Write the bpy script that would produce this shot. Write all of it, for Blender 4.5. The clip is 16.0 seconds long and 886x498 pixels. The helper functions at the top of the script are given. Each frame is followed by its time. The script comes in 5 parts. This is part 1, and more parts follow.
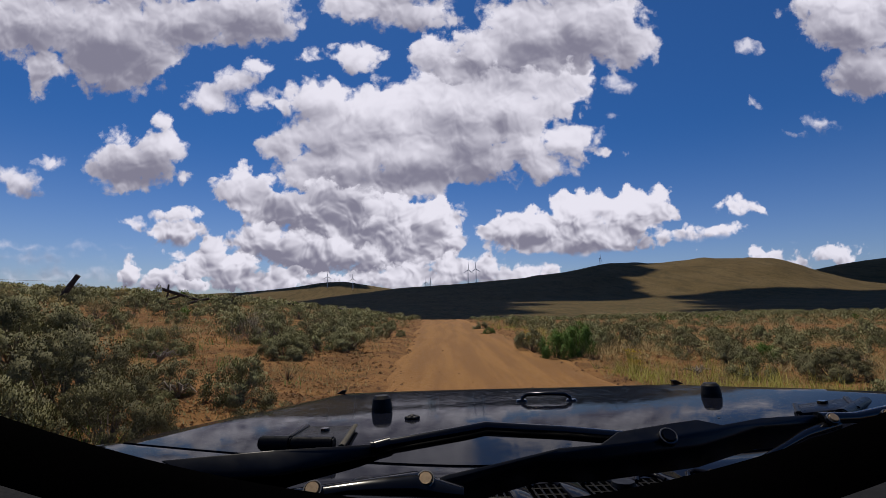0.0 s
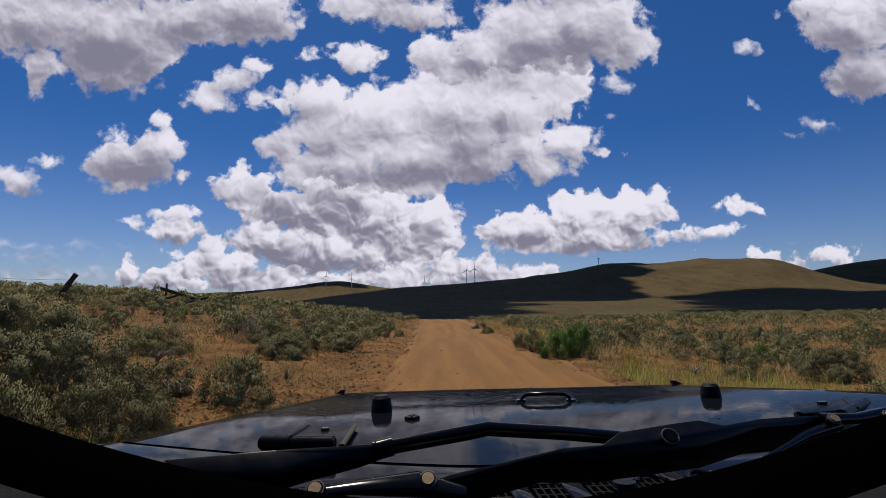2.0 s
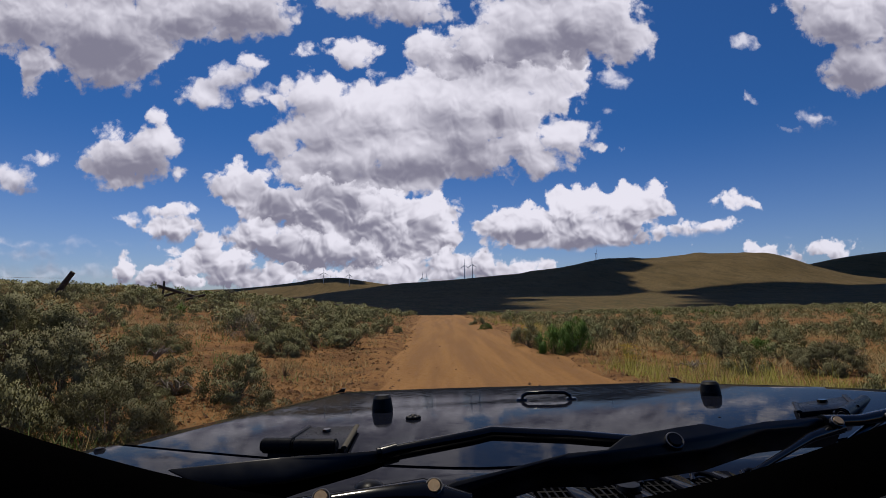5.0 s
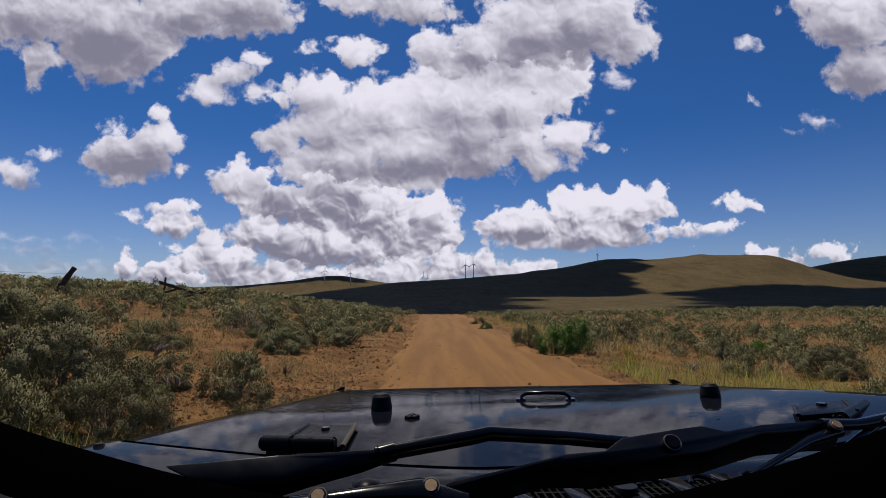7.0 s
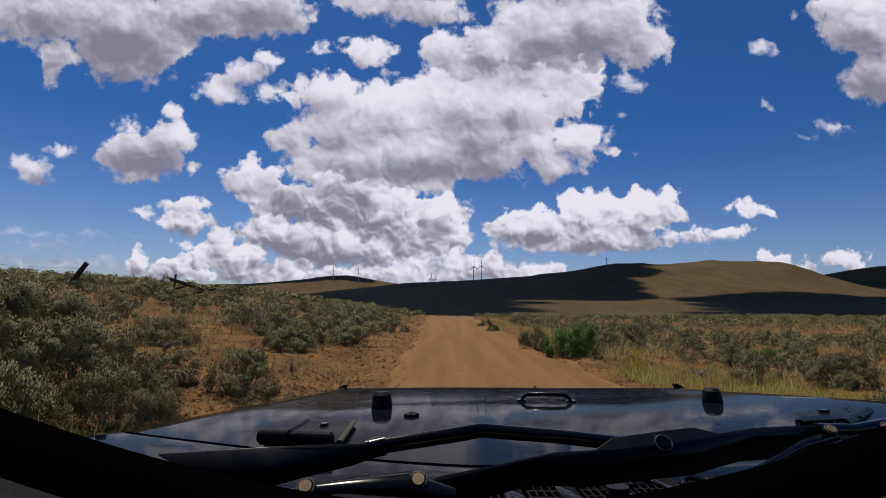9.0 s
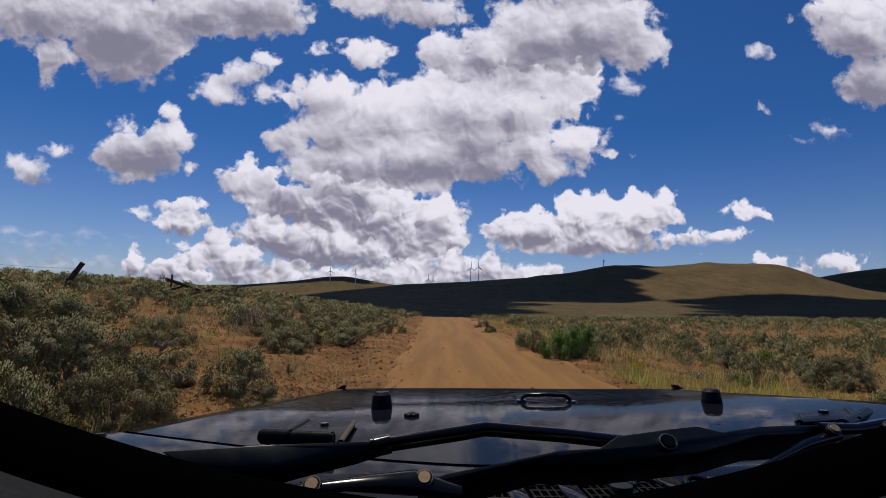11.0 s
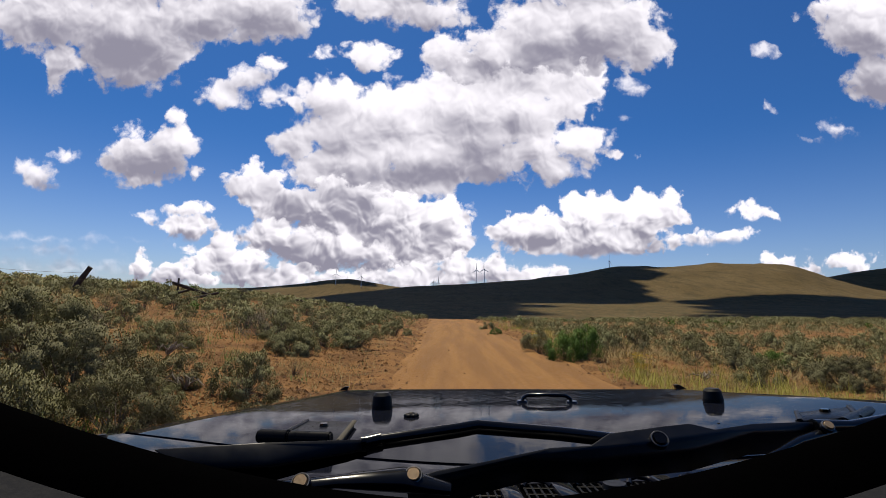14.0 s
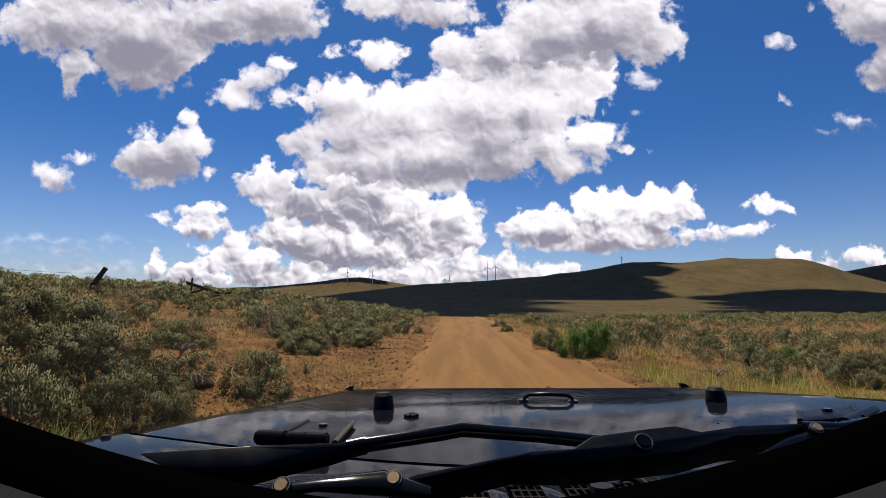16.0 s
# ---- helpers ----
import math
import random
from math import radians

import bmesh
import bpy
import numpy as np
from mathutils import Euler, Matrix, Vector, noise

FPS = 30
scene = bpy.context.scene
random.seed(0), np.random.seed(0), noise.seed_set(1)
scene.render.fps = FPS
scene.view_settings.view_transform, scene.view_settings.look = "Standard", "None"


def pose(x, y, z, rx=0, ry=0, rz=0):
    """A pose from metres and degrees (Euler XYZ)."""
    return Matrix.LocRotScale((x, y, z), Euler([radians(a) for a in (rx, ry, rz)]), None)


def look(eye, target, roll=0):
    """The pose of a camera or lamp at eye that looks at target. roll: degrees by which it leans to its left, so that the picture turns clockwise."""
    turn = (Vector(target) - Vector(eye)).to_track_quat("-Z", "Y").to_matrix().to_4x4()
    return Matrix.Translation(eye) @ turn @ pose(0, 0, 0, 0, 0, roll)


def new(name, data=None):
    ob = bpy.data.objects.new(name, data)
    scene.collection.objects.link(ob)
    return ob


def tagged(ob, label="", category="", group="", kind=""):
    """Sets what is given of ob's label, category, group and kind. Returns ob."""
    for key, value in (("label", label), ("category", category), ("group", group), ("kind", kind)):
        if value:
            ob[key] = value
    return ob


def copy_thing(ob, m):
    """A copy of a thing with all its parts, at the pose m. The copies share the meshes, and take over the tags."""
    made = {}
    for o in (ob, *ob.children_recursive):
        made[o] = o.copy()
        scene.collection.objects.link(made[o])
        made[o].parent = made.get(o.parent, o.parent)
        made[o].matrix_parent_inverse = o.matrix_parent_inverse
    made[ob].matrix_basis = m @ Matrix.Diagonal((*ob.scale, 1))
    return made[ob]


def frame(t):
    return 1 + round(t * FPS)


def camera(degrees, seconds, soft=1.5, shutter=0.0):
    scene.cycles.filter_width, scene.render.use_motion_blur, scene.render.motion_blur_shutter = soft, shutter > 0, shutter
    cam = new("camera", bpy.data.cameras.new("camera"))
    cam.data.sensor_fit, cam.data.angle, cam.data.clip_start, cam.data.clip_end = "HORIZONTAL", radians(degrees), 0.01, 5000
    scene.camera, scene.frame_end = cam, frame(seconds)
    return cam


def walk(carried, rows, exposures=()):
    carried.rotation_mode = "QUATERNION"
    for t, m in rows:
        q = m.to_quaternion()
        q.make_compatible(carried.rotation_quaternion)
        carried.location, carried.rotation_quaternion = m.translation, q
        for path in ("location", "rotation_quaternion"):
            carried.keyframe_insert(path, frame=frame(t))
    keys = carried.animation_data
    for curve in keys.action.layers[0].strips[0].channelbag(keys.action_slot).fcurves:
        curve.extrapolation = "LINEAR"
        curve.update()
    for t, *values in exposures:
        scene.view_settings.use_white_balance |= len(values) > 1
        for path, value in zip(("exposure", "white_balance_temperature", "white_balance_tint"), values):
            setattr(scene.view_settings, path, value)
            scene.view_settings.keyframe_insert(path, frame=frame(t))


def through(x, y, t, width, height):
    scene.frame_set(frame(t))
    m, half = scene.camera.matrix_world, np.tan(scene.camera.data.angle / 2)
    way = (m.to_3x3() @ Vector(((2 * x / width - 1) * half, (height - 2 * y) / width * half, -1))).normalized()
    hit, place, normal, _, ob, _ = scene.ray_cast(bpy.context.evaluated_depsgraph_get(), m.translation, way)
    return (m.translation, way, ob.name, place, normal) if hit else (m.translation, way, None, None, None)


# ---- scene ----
cam = camera(83.0, 16.0, soft=0.8)

# ---- the way of the camera: it sways a little behind the windscreen ----
PITCH0 = 5.75
EYE = pose(0, 0, 1.6, 90 + PITCH0, 0, 0)
SWAY = [  # seconds; degrees of pitch, roll and yaw; metres of shift
    (0.0, 0.60, 0.41, 0.31, 0.0099, -0.0019, -0.0128),
    (0.5, 0.53, 0.47, 0.36, 0.0115, -0.0019, -0.0109),
    (1.0, 0.56, 0.23, 0.36, 0.0105, -0.0020, -0.0123),
    (1.5, 0.66, 0.69, 0.28, 0.0105, -0.0020, -0.0133),
    (2.0, 0.57, 0.26, 0.15, 0.0053, -0.0015, -0.0125),
    (2.5, 0.50, 0.46, 0.05, 0.0034, -0.0011, -0.0103),
    (3.0, 0.53, 0.61, 0.13, 0.0062, -0.0014, -0.0106),
    (3.5, 0.37, 0.37, 0.27, 0.0087, -0.0014, -0.0075),
    (4.0, 0.23, 0.76, 0.08, 0.0056, -0.0008, -0.0033),
    (6.5, 0.02, 0.14, -0.28, -0.0066, 0.0006, -0.0001),
    (7.0, -0.00, 0.00, -0.00, -0.0000, 0.0000, 0.0000),
    (7.5, 0.19, -0.39, 0.31, 0.0063, -0.0012, -0.0055),
    (8.0, 0.37, -1.15, 0.75, 0.0147, -0.0030, -0.0117)]
SWAY += [
    (8.5, 0.23, -0.77, 0.91, 0.0204, -0.0030, -0.0074),
    (9.0, 0.15, -1.01, 0.87, 0.0183, -0.0029, -0.0063),
    (11.5, 0.33, -1.12, 0.48, 0.0077, -0.0021, -0.0107),
    (12.0, 0.15, -0.13, 0.36, 0.0089, -0.0012, -0.0039),
    (12.5, -0.29, -0.61, 0.40, 0.0077, -0.0006, 0.0051),
    (13.0, -0.14, -1.02, 0.54, 0.0097, -0.0014, 0.0005),
    (13.5, -0.14, -0.64, 0.86, 0.0196, -0.0021, 0.0015),
    (14.0, 0.54, -0.86, 1.18, 0.0272, -0.0044, -0.0148),
    (14.5, 0.40, -0.90, 1.59, 0.0375, -0.0053, -0.0116),
    (15.0, -0.02, -1.25, 1.91, 0.0443, -0.0058, -0.0027),
    (15.5, -0.07, -0.67, 2.20, 0.0544, -0.0061, 0.0002),
    (16.0, 0.25, -0.46, 2.46, 0.0623, -0.0074, -0.0065)]
path = []
for t, pitch, roll, yaw, dx, dy, dz in SWAY:
    turn = pose(0, 0, 0, 0, 0, yaw) @ pose(0, 0, 0, pitch) @ pose(0, 0, 0, 0, roll)
    m = turn @ EYE
    m.translation = EYE.translation + Vector((dx, dy, dz))
    path.append((t, m))
walk(cam, path, exposures=[(0.0, -0.03, 6330, 10), (12.7, -0.03, 6330, 10), (13.3, 0.40, 6650, 7), (16.0, 0.40, 6650, 7)])

# ---- sky, clouds and sun ----
SUN_TURN, SUN_HIGH = -20.0, 63.0     # degrees clockwise from +y, and above the ground
world = bpy.data.worlds.new("sky")
scene.world = world
world.use_nodes = True
wt = world.node_tree
wt.nodes.clear()


def plug(tree, node, slot, value):
    if isinstance(value, bpy.types.NodeSocket):
        tree.links.new(value, node.inputs[slot])
    elif value is not None:
        node.inputs[slot].default_value = value


def calc(tree, op, a, b=None, c=None, clamp=False):
    n = tree.nodes.new("ShaderNodeMath")
    n.operation, n.use_clamp = op, clamp
    for i, v in enumerate((a, b, c)):
        plug(tree, n, i, v)
    return n.outputs[0]


def vcalc(tree, op, a, b=None, c=None):
    n = tree.nodes.new("ShaderNodeVectorMath")
    n.operation = op
    for i, v in enumerate((a, b, c)):
        plug(tree, n, i, v)
    return n.outputs["Value"] if op in ("LENGTH", "DOT_PRODUCT", "DISTANCE") else n.outputs["Vector"]


def blend(tree, fac, a, b, mode="MIX"):
    n = tree.nodes.new("ShaderNodeMix")
    n.data_type, n.blend_type, n.clamp_factor = "RGBA", mode, True
    plug(tree, n, 0, fac)
    for slot, v in ((6, a), (7, b)):
        plug(tree, n, slot, (*v, 1.0) if isinstance(v, tuple) and len(v) == 3 else v)
    return n.outputs[2]


def ramp(tree, v, lo, hi, to_lo=0.0, to_hi=1.0, smooth=True):
    n = tree.nodes.new("ShaderNodeMapRange")
    n.interpolation_type = "SMOOTHSTEP" if smooth else "LINEAR"
    for i, s in enumerate((v, lo, hi, to_lo, to_hi)):
        plug(tree, n, i, s)
    return n.outputs[0]


def grain(tree, vec, scale, detail=4.0, rough=0.55, dims="3D"):
    n = tree.nodes.new("ShaderNodeTexNoise")
    n.noise_dimensions = dims
    plug(tree, n, "Vector", vec)
    n.inputs["Scale"].default_value, n.inputs["Detail"].default_value, n.inputs["Roughness"].default_value = scale, detail, rough
    return n.outputs["Fac"]


def cells(tree, vec, scale, detail=0.0, rough=0.5):
    n = tree.nodes.new("ShaderNodeTexVoronoi")
    n.voronoi_dimensions = "2D"
    plug(tree, n, "Vector", vec)
    n.inputs["Scale"].default_value, n.inputs["Detail"].default_value, n.inputs["Roughness"].default_value = scale, detail, rough
    return n.outputs["Distance"]


coord = wt.nodes.new("ShaderNodeTexCoord").outputs["Generated"]
tilt = wt.nodes.new("ShaderNodeVectorRotate")
tilt.rotation_type = "X_AXIS"
plug(wt, tilt, "Vector", coord)
tilt.inputs["Angle"].default_value = radians(-PITCH0)
axes = wt.nodes.new("ShaderNodeSeparateXYZ")
wt.links.new(tilt.outputs[0], axes.inputs[0])
ahead = calc(wt, "MAXIMUM", axes.outputs[1], 0.3)
# a flat chart of the sky ahead, 8.86 units to the tangent of 45 degrees
chart = wt.nodes.new("ShaderNodeCombineXYZ")
plug(wt, chart, 0, calc(wt, "MULTIPLY_ADD", calc(wt, "DIVIDE", axes.outputs[0], ahead), 8.86, 7.84))
plug(wt, chart, 1, calc(wt, "MULTIPLY_ADD", calc(wt, "DIVIDE", axes.outputs[2], ahead), -8.86, 4.41))
raw = chart.outputs[0]
# billows: rounded lumps at several sizes, and torn fringes
wob = wt.nodes.new("ShaderNodeTexNoise")
plug(wt, wob, "Vector", raw)
wob.inputs["Scale"].default_value, wob.inputs["Detail"].default_value = 2.2, 5.0
p = vcalc(wt, "ADD", raw, vcalc(wt, "MULTIPLY", vcalc(wt, "SUBTRACT", wob.outputs["Color"], (0.5, 0.5, 0.5)), (0.5, 0.42, 0.0)))
lump = calc(wt, "SUBTRACT", 0.5, cells(wt, p, 2.4, 3.0, 0.5))
big = cells(wt, p, 1.3, 2.0, 0.45)
big_up = cells(wt, vcalc(wt, "ADD", p, (0.08, -0.17, 0.0)), 1.3, 2.0, 0.45)
fray = calc(wt, "SUBTRACT", grain(wt, raw, 2.6, 10.0, 0.60), 0.5)
relief = calc(wt, "SUBTRACT", big_up, big)
edge = calc(wt, "ADD", calc(wt, "MULTIPLY_ADD", lump, 0.26, calc(wt, "MULTIPLY", fray, 0.62)), 0.12)
def billow(spot, scale):
    """Rounded heads, like the top of a cauliflower."""
    n = wt.nodes.new("ShaderNodeTexVoronoi")
    n.voronoi_dimensions, n.feature = "2D", "SMOOTH_F1"
    plug(wt, n, "Vector", spot)
    n.inputs["Scale"].default_value, n.inputs["Smoothness"].default_value, n.inputs["Detail"].default_value, n.inputs["Roughness"].default_value = scale, 0.55, 1.0, 0.42
    return n.outputs["Distance"]


soft_wob = wt.nodes.new("ShaderNodeTexNoise")
plug(wt, soft_wob, "Vector", raw)
soft_wob.inputs["Scale"].default_value, soft_wob.inputs["Detail"].default_value = 1.6, 2.5
q = vcalc(wt, "ADD", raw, vcalc(wt, "MULTIPLY", vcalc(wt, "SUBTRACT", soft_wob.outputs["Color"], (0.5, 0.5, 0.5)), (0.62, 0.46, 0.0)))
heads = calc(wt, "SUBTRACT", billow(vcalc(wt, "ADD", q, (0.05, -0.13, 0.0)), 1.9), billow(q, 1.9))
knobs = calc(wt, "SUBTRACT", billow(vcalc(wt, "ADD", q, (0.03, -0.06, 0.0)), 4.6), billow(q, 4.6))
lie = wt.nodes.new("ShaderNodeSeparateXYZ")
wt.links.new(raw, lie.inputs[0])
crowd = ramp(wt, lie.outputs[1], 2.7, 4.1, 0.85, 2.3)     # the far clouds show many small heads
heads, knobs = calc(wt, "MULTIPLY", heads, crowd), calc(wt, "MULTIPLY", knobs, crowd)
tone = calc(wt, "MULTIPLY_ADD", calc(wt, "SUBTRACT", grain(wt, raw, 0.9, 3.5, 0.5), 0.5), 0.62, calc(wt, "MULTIPLY_ADD", heads, 0.42, calc(wt, "MULTIPLY_ADD", knobs, 0.34, calc(wt, "MULTIPLY", relief, 0.16))))
# hollows that lie in shade and crowns that stand in the light: x, y, half width, half height, how much
hollows = [(5.75, 2.40, 0.65, 0.30, -0.42), (8.2, 2.55, 0.9, 0.40, -0.36), (7.6, 3.05, 1.9, 0.24, -0.50), (6.0, 3.42, 1.1, 0.26, -0.44), (6.9, 3.58, 1.0, 0.16, -0.40),
           (4.85, 2.00, 0.55, 0.40, -0.25), (8.85, 2.15, 0.22, 0.45, -0.25), (4.75, 3.48, 0.7, 0.22, -0.34), (5.2, 4.28, 1.1, 0.16, -0.42), (5.0, 3.90, 0.8, 0.30, -0.22),
           (10.3, 4.25, 1.5, 0.20, -0.50), (11.4, 3.95, 0.45, 0.30, -0.28), (9.0, 4.12, 0.6, 0.14, -0.22)]
hollows += [(2.0, 0.95, 0.95, 0.55, -0.34), (1.2, 0.55, 0.8, 0.4, -0.22), (4.1, 0.25, 1.1, 0.50, -0.42), (9.35, 0.45, 0.28, 0.60, -0.32), (10.3, 0.65, 1.2, 0.50, -0.20), (8.8, 1.13, 0.8, 0.12, -0.42),
            (15.2, 1.25, 0.7, 0.60, -0.38), (14.9, 0.6, 0.5, 0.3, -0.20), (2.4, 2.75, 0.85, 0.48, -0.44), (0.4, 3.0, 0.5, 0.3, -0.2), (4.2, 1.4, 0.6, 0.4, -0.22), (7.0, -0.1, 0.9, 0.4, -0.30), (7.4, 4.10, 0.8, 0.12, -0.25), (6.2, 4.62, 1.2, 0.14, -0.22)]
hollows += [(7.2, 1.75, 1.5, 0.40, 0.30), (6.9, 2.15, 0.9, 0.12, 0.22), (5.7, 1.50, 0.5, 0.25, 0.28), (9.9, 2.35, 0.5, 0.25, 0.32), (4.4, 3.00, 0.55, 0.18, 0.42), (5.85, 3.93, 0.16, 0.14, 0.55),
            (6.0, 4.22, 0.35, 0.15, 0.35), (7.45, 3.60, 0.5, 0.28, 0.38), (10.4, 3.45, 0.8, 0.35, 0.30), (11.3, 3.40, 0.5, 0.25, 0.35), (8.6, 0.82, 0.4, 0.24, 0.45), (2.95, 2.35, 0.3, 0.2, 0.3)]
hollows += [(3.2, 4.12, 0.5, 0.14, -0.30), (4.2, 4.70, 1.2, 0.22, -0.28), (2.8, 4.85, 0.7, 0.16, -0.22), (5.5, 4.55, 1.3, 0.20, -0.25), (8.4, 4.85, 1.2, 0.14, -0.22), (5.6, 3.75, 1.2, 0.18, -0.20), (3.6, 4.75, 1.7, 0.34, -0.16), (6.6, 4.45, 1.6, 0.30, -0.14)]
for x, y, rx, ry, much in hollows:
    far_off = vcalc(wt, "LENGTH", vcalc(wt, "MULTIPLY_ADD", q, (1 / rx, 1 / ry, 0), (-x / rx, -y / ry, 0)))
    tone = calc(wt, "ADD", tone, ramp(wt, far_off, 0.0, 1.35, much * 0.95, 0.0))
p_sun = vcalc(wt, "ADD", p, (0.10, -0.24, 0.0))
height = wt.nodes.new("ShaderNodeSeparateXYZ")
wt.links.new(p, height.inputs[0])

air = wt.nodes.new("ShaderNodeTexSky")
air.sky_type, air.sun_disc = "NISHITA", False
air.sun_elevation, air.sun_rotation, air.altitude = radians(SUN_HIGH), radians(SUN_TURN), 900
air.air_density, air.dust_density, air.ozone_density = 1.0, 1.0, 2.2
up = wt.nodes.new("ShaderNodeSeparateXYZ")
wt.links.new(coord, up.inputs[0])
tint = blend(wt, ramp(wt, up.outputs[2], -0.02, 0.34), (0.053, 0.0575, 0.076), (0.0146, 0.0350, 0.0632))
tint = blend(wt, ramp(wt, up.outputs[2], 0.55, 0.95), tint, (0.0105, 0.0200, 0.0320))
sky = vcalc(wt, "MULTIPLY", air.outputs[0], tint)


def heap(spot, puffs):
    """How deep a spot of the chart lies inside the heap of puffs."""
    near = None
    for x, y, rx, ry in puffs:
        d = vcalc(wt, "LENGTH", vcalc(wt, "MULTIPLY_ADD", spot, (1 / rx, 1 / ry, 0), (-x / rx, -y / ry, 0)))
        m = min(rx, ry) ** 0.7
        d = calc(wt, "MULTIPLY_ADD", d, -m, m)
        near = d if near is None else calc(wt, "SMOOTH_MAX", near, d, 0.10)
    return near


def cloud(puffs, top, base, soft=0.16, full=1.0, light=0.0, thin=0.0, under=0.2, swell=1.35, floor=None):
    """Lays one cloud over the sky: its puffs (x, y, half width, half height), the levels of its lit top and its grey base,
    under: how grey its middle is, seen from below; swell: how strongly its lobes stand out;
    floor: the level of a flat base."""
    global sky
    near = heap(p, puffs)
    alpha = calc(wt, "MULTIPLY", ramp(wt, calc(wt, "ADD", near, edge), thin, thin + soft), full)
    if floor is not None:
        alpha = calc(wt, "MULTIPLY", alpha, ramp(wt, height.outputs[1], floor + 0.05, floor - 0.06))
    level = ramp(wt, height.outputs[1], base, top, 0.0, 1.0, False)
    lit = calc(wt, "SUBTRACT", near, heap(p_sun, puffs))
    shade = calc(wt, "ADD", calc(wt, "MULTIPLY_ADD", level, 0.42, 0.26 + light), calc(wt, "MULTIPLY_ADD", ramp(wt, near, 0.0, 0.6), -under, tone))
    shade = ramp(wt, calc(wt, "MULTIPLY_ADD", lit, swell, shade), -0.42, 1.12)
    colour = blend(wt, shade, (0.225, 0.214, 0.282), (0.83, 0.795, 0.87))
    sky = blend(wt, alpha, sky, colour)


# thin veils low on the horizon
cloud([(0.3, 4.22, 1.8, 0.08), (0.1, 4.42, 1.7, 0.10), (0.9, 4.70, 1.7, 0.16)], 4.0, 5.0, 0.6, 0.55, -0.15, -0.03)
cloud([(15.2, 4.75, 1.0, 0.12), (14.1, 4.30, 0.3, 0.04)], 4.2, 4.9, 0.5, 0.3, 0.0, 0.1)
# the heaped mass in the middle, from the back to the front
cloud([(5.7, 1.68, 0.72, 0.42), (6.7, 1.95, 1.15, 0.62), (8.0, 1.8, 1.25, 0.8), (9.0, 1.8, 0.85, 0.62), (5.0, 1.72, 0.55, 0.14), (5.05, 2.4, 0.5, 0.38), (6.0, 2.75, 1.1, 0.5), (7.4, 2.65, 1.3, 0.6),
       (8.6, 2.75, 1.0, 0.42), (9.5, 2.85, 0.7, 0.28), (10.0, 2.42, 0.62, 0.34), (9.3, 2.5, 0.6, 0.45), (10.75, 2.62, 0.2, 0.05),
       (5.9, 2.35, 0.9, 0.5), (8.2, 2.35, 1.0, 0.5), (8.3, 1.08, 0.75, 0.42), (9.2, 1.15, 0.85, 0.5), (9.85, 1.62, 0.55, 0.42), (9.9, 1.15, 0.75, 0.45), (5.7, 3.12, 0.9, 0.36), (6.7, 3.2, 1.0, 0.38), (7.5, 3.15, 0.5, 0.34)], 1.1, 3.7, 0.19, 1.0, 0.08, 0.0, 0.25, 1.15)
cloud([(4.3, 3.2, 0.55, 0.36), (4.9, 3.6, 0.9, 0.45), (5.8, 3.6, 1.0, 0.50), (6.6, 3.75, 0.9, 0.42), (5.6, 4.05, 1.0, 0.36), (6.6, 4.15, 0.9, 0.38)], 2.75, 4.3, 0.14, 1.0, 0.0, 0.0, 0.3, 1.0)
cloud([(4.7, 4.2, 0.7, 0.35), (5.6, 4.45, 0.9, 0.35), (6.9, 4.5, 1.0, 0.38)], 3.9, 5.0, 0.16, 1.0, -0.18)
cloud([(7.6, 3.78, 0.55, 0.42), (7.95, 4.12, 0.3, 0.3), (7.1, 4.1, 0.6, 0.4), (6.9, 3.7, 0.5, 0.36), (7.7, 4.35, 0.45, 0.25)], 3.3, 4.6, 0.13, 1.0, 0.1)
# the low row
cloud([(13.55, 4.5, 0.35, 0.15), (14.0, 4.62, 0.35, 0.12), (14.75, 4.45, 0.45, 0.17)], 4.2, 4.75, 0.12, 0.95, 0.2)
cloud([(8.2, 4.68, 0.9, 0.30), (9.2, 4.8, 0.8, 0.17), (7.1, 4.85, 1.0, 0.28)], 4.3, 5.0, 0.15, 1.0, 0.06)
cloud([(2.25, 4.72, 0.2, 0.26), (2.75, 4.8, 0.3, 0.24), (3.3, 4.85, 0.45, 0.22)], 4.4, 5.1, 0.12, 1.0, 0.08)
cloud([(3.75, 4.3, 0.24, 0.26), (3.5, 4.6, 0.5, 0.2), (4.1, 4.75, 0.55, 0.3), (4.9, 4.85, 0.6, 0.25), (5.9, 4.95, 0.7, 0.17)], 4.1, 5.1, 0.12, 1.0, 0.0)
cloud([(2.3, 3.8, 0.14, 0.08)], 3.7, 3.9, 0.2, 0.9, 0.2)
cloud([(3.05, 4.0, 0.55, 0.26), (3.1, 3.66, 0.33, 0.13)], 3.6, 4.4, 0.15, 1.0, 0.05, floor=4.22)
cloud([(3.2, 4.42, 0.24, 0.10)], 4.3, 4.55, 0.15, 0.95, 0.15)
cloud([(9.3, 3.95, 0.95, 0.33), (10.3, 3.65, 0.55, 0.42), (11.2, 3.68, 0.68, 0.42), (10.2, 4.15, 1.5, 0.35)], 3.2, 4.5, 0.13, 1.0, 0.12, floor=4.42)
cloud([(12.95, 3.64, 0.42, 0.16)], 3.5, 3.8, 0.15, 1.0, 0.15, floor=3.76)
cloud([(12.6, 4.05, 0.5, 0.17), (12.0, 4.1, 0.25, 0.07)], 3.9, 4.15, 0.15, 1.0, 0.1, floor=4.14)
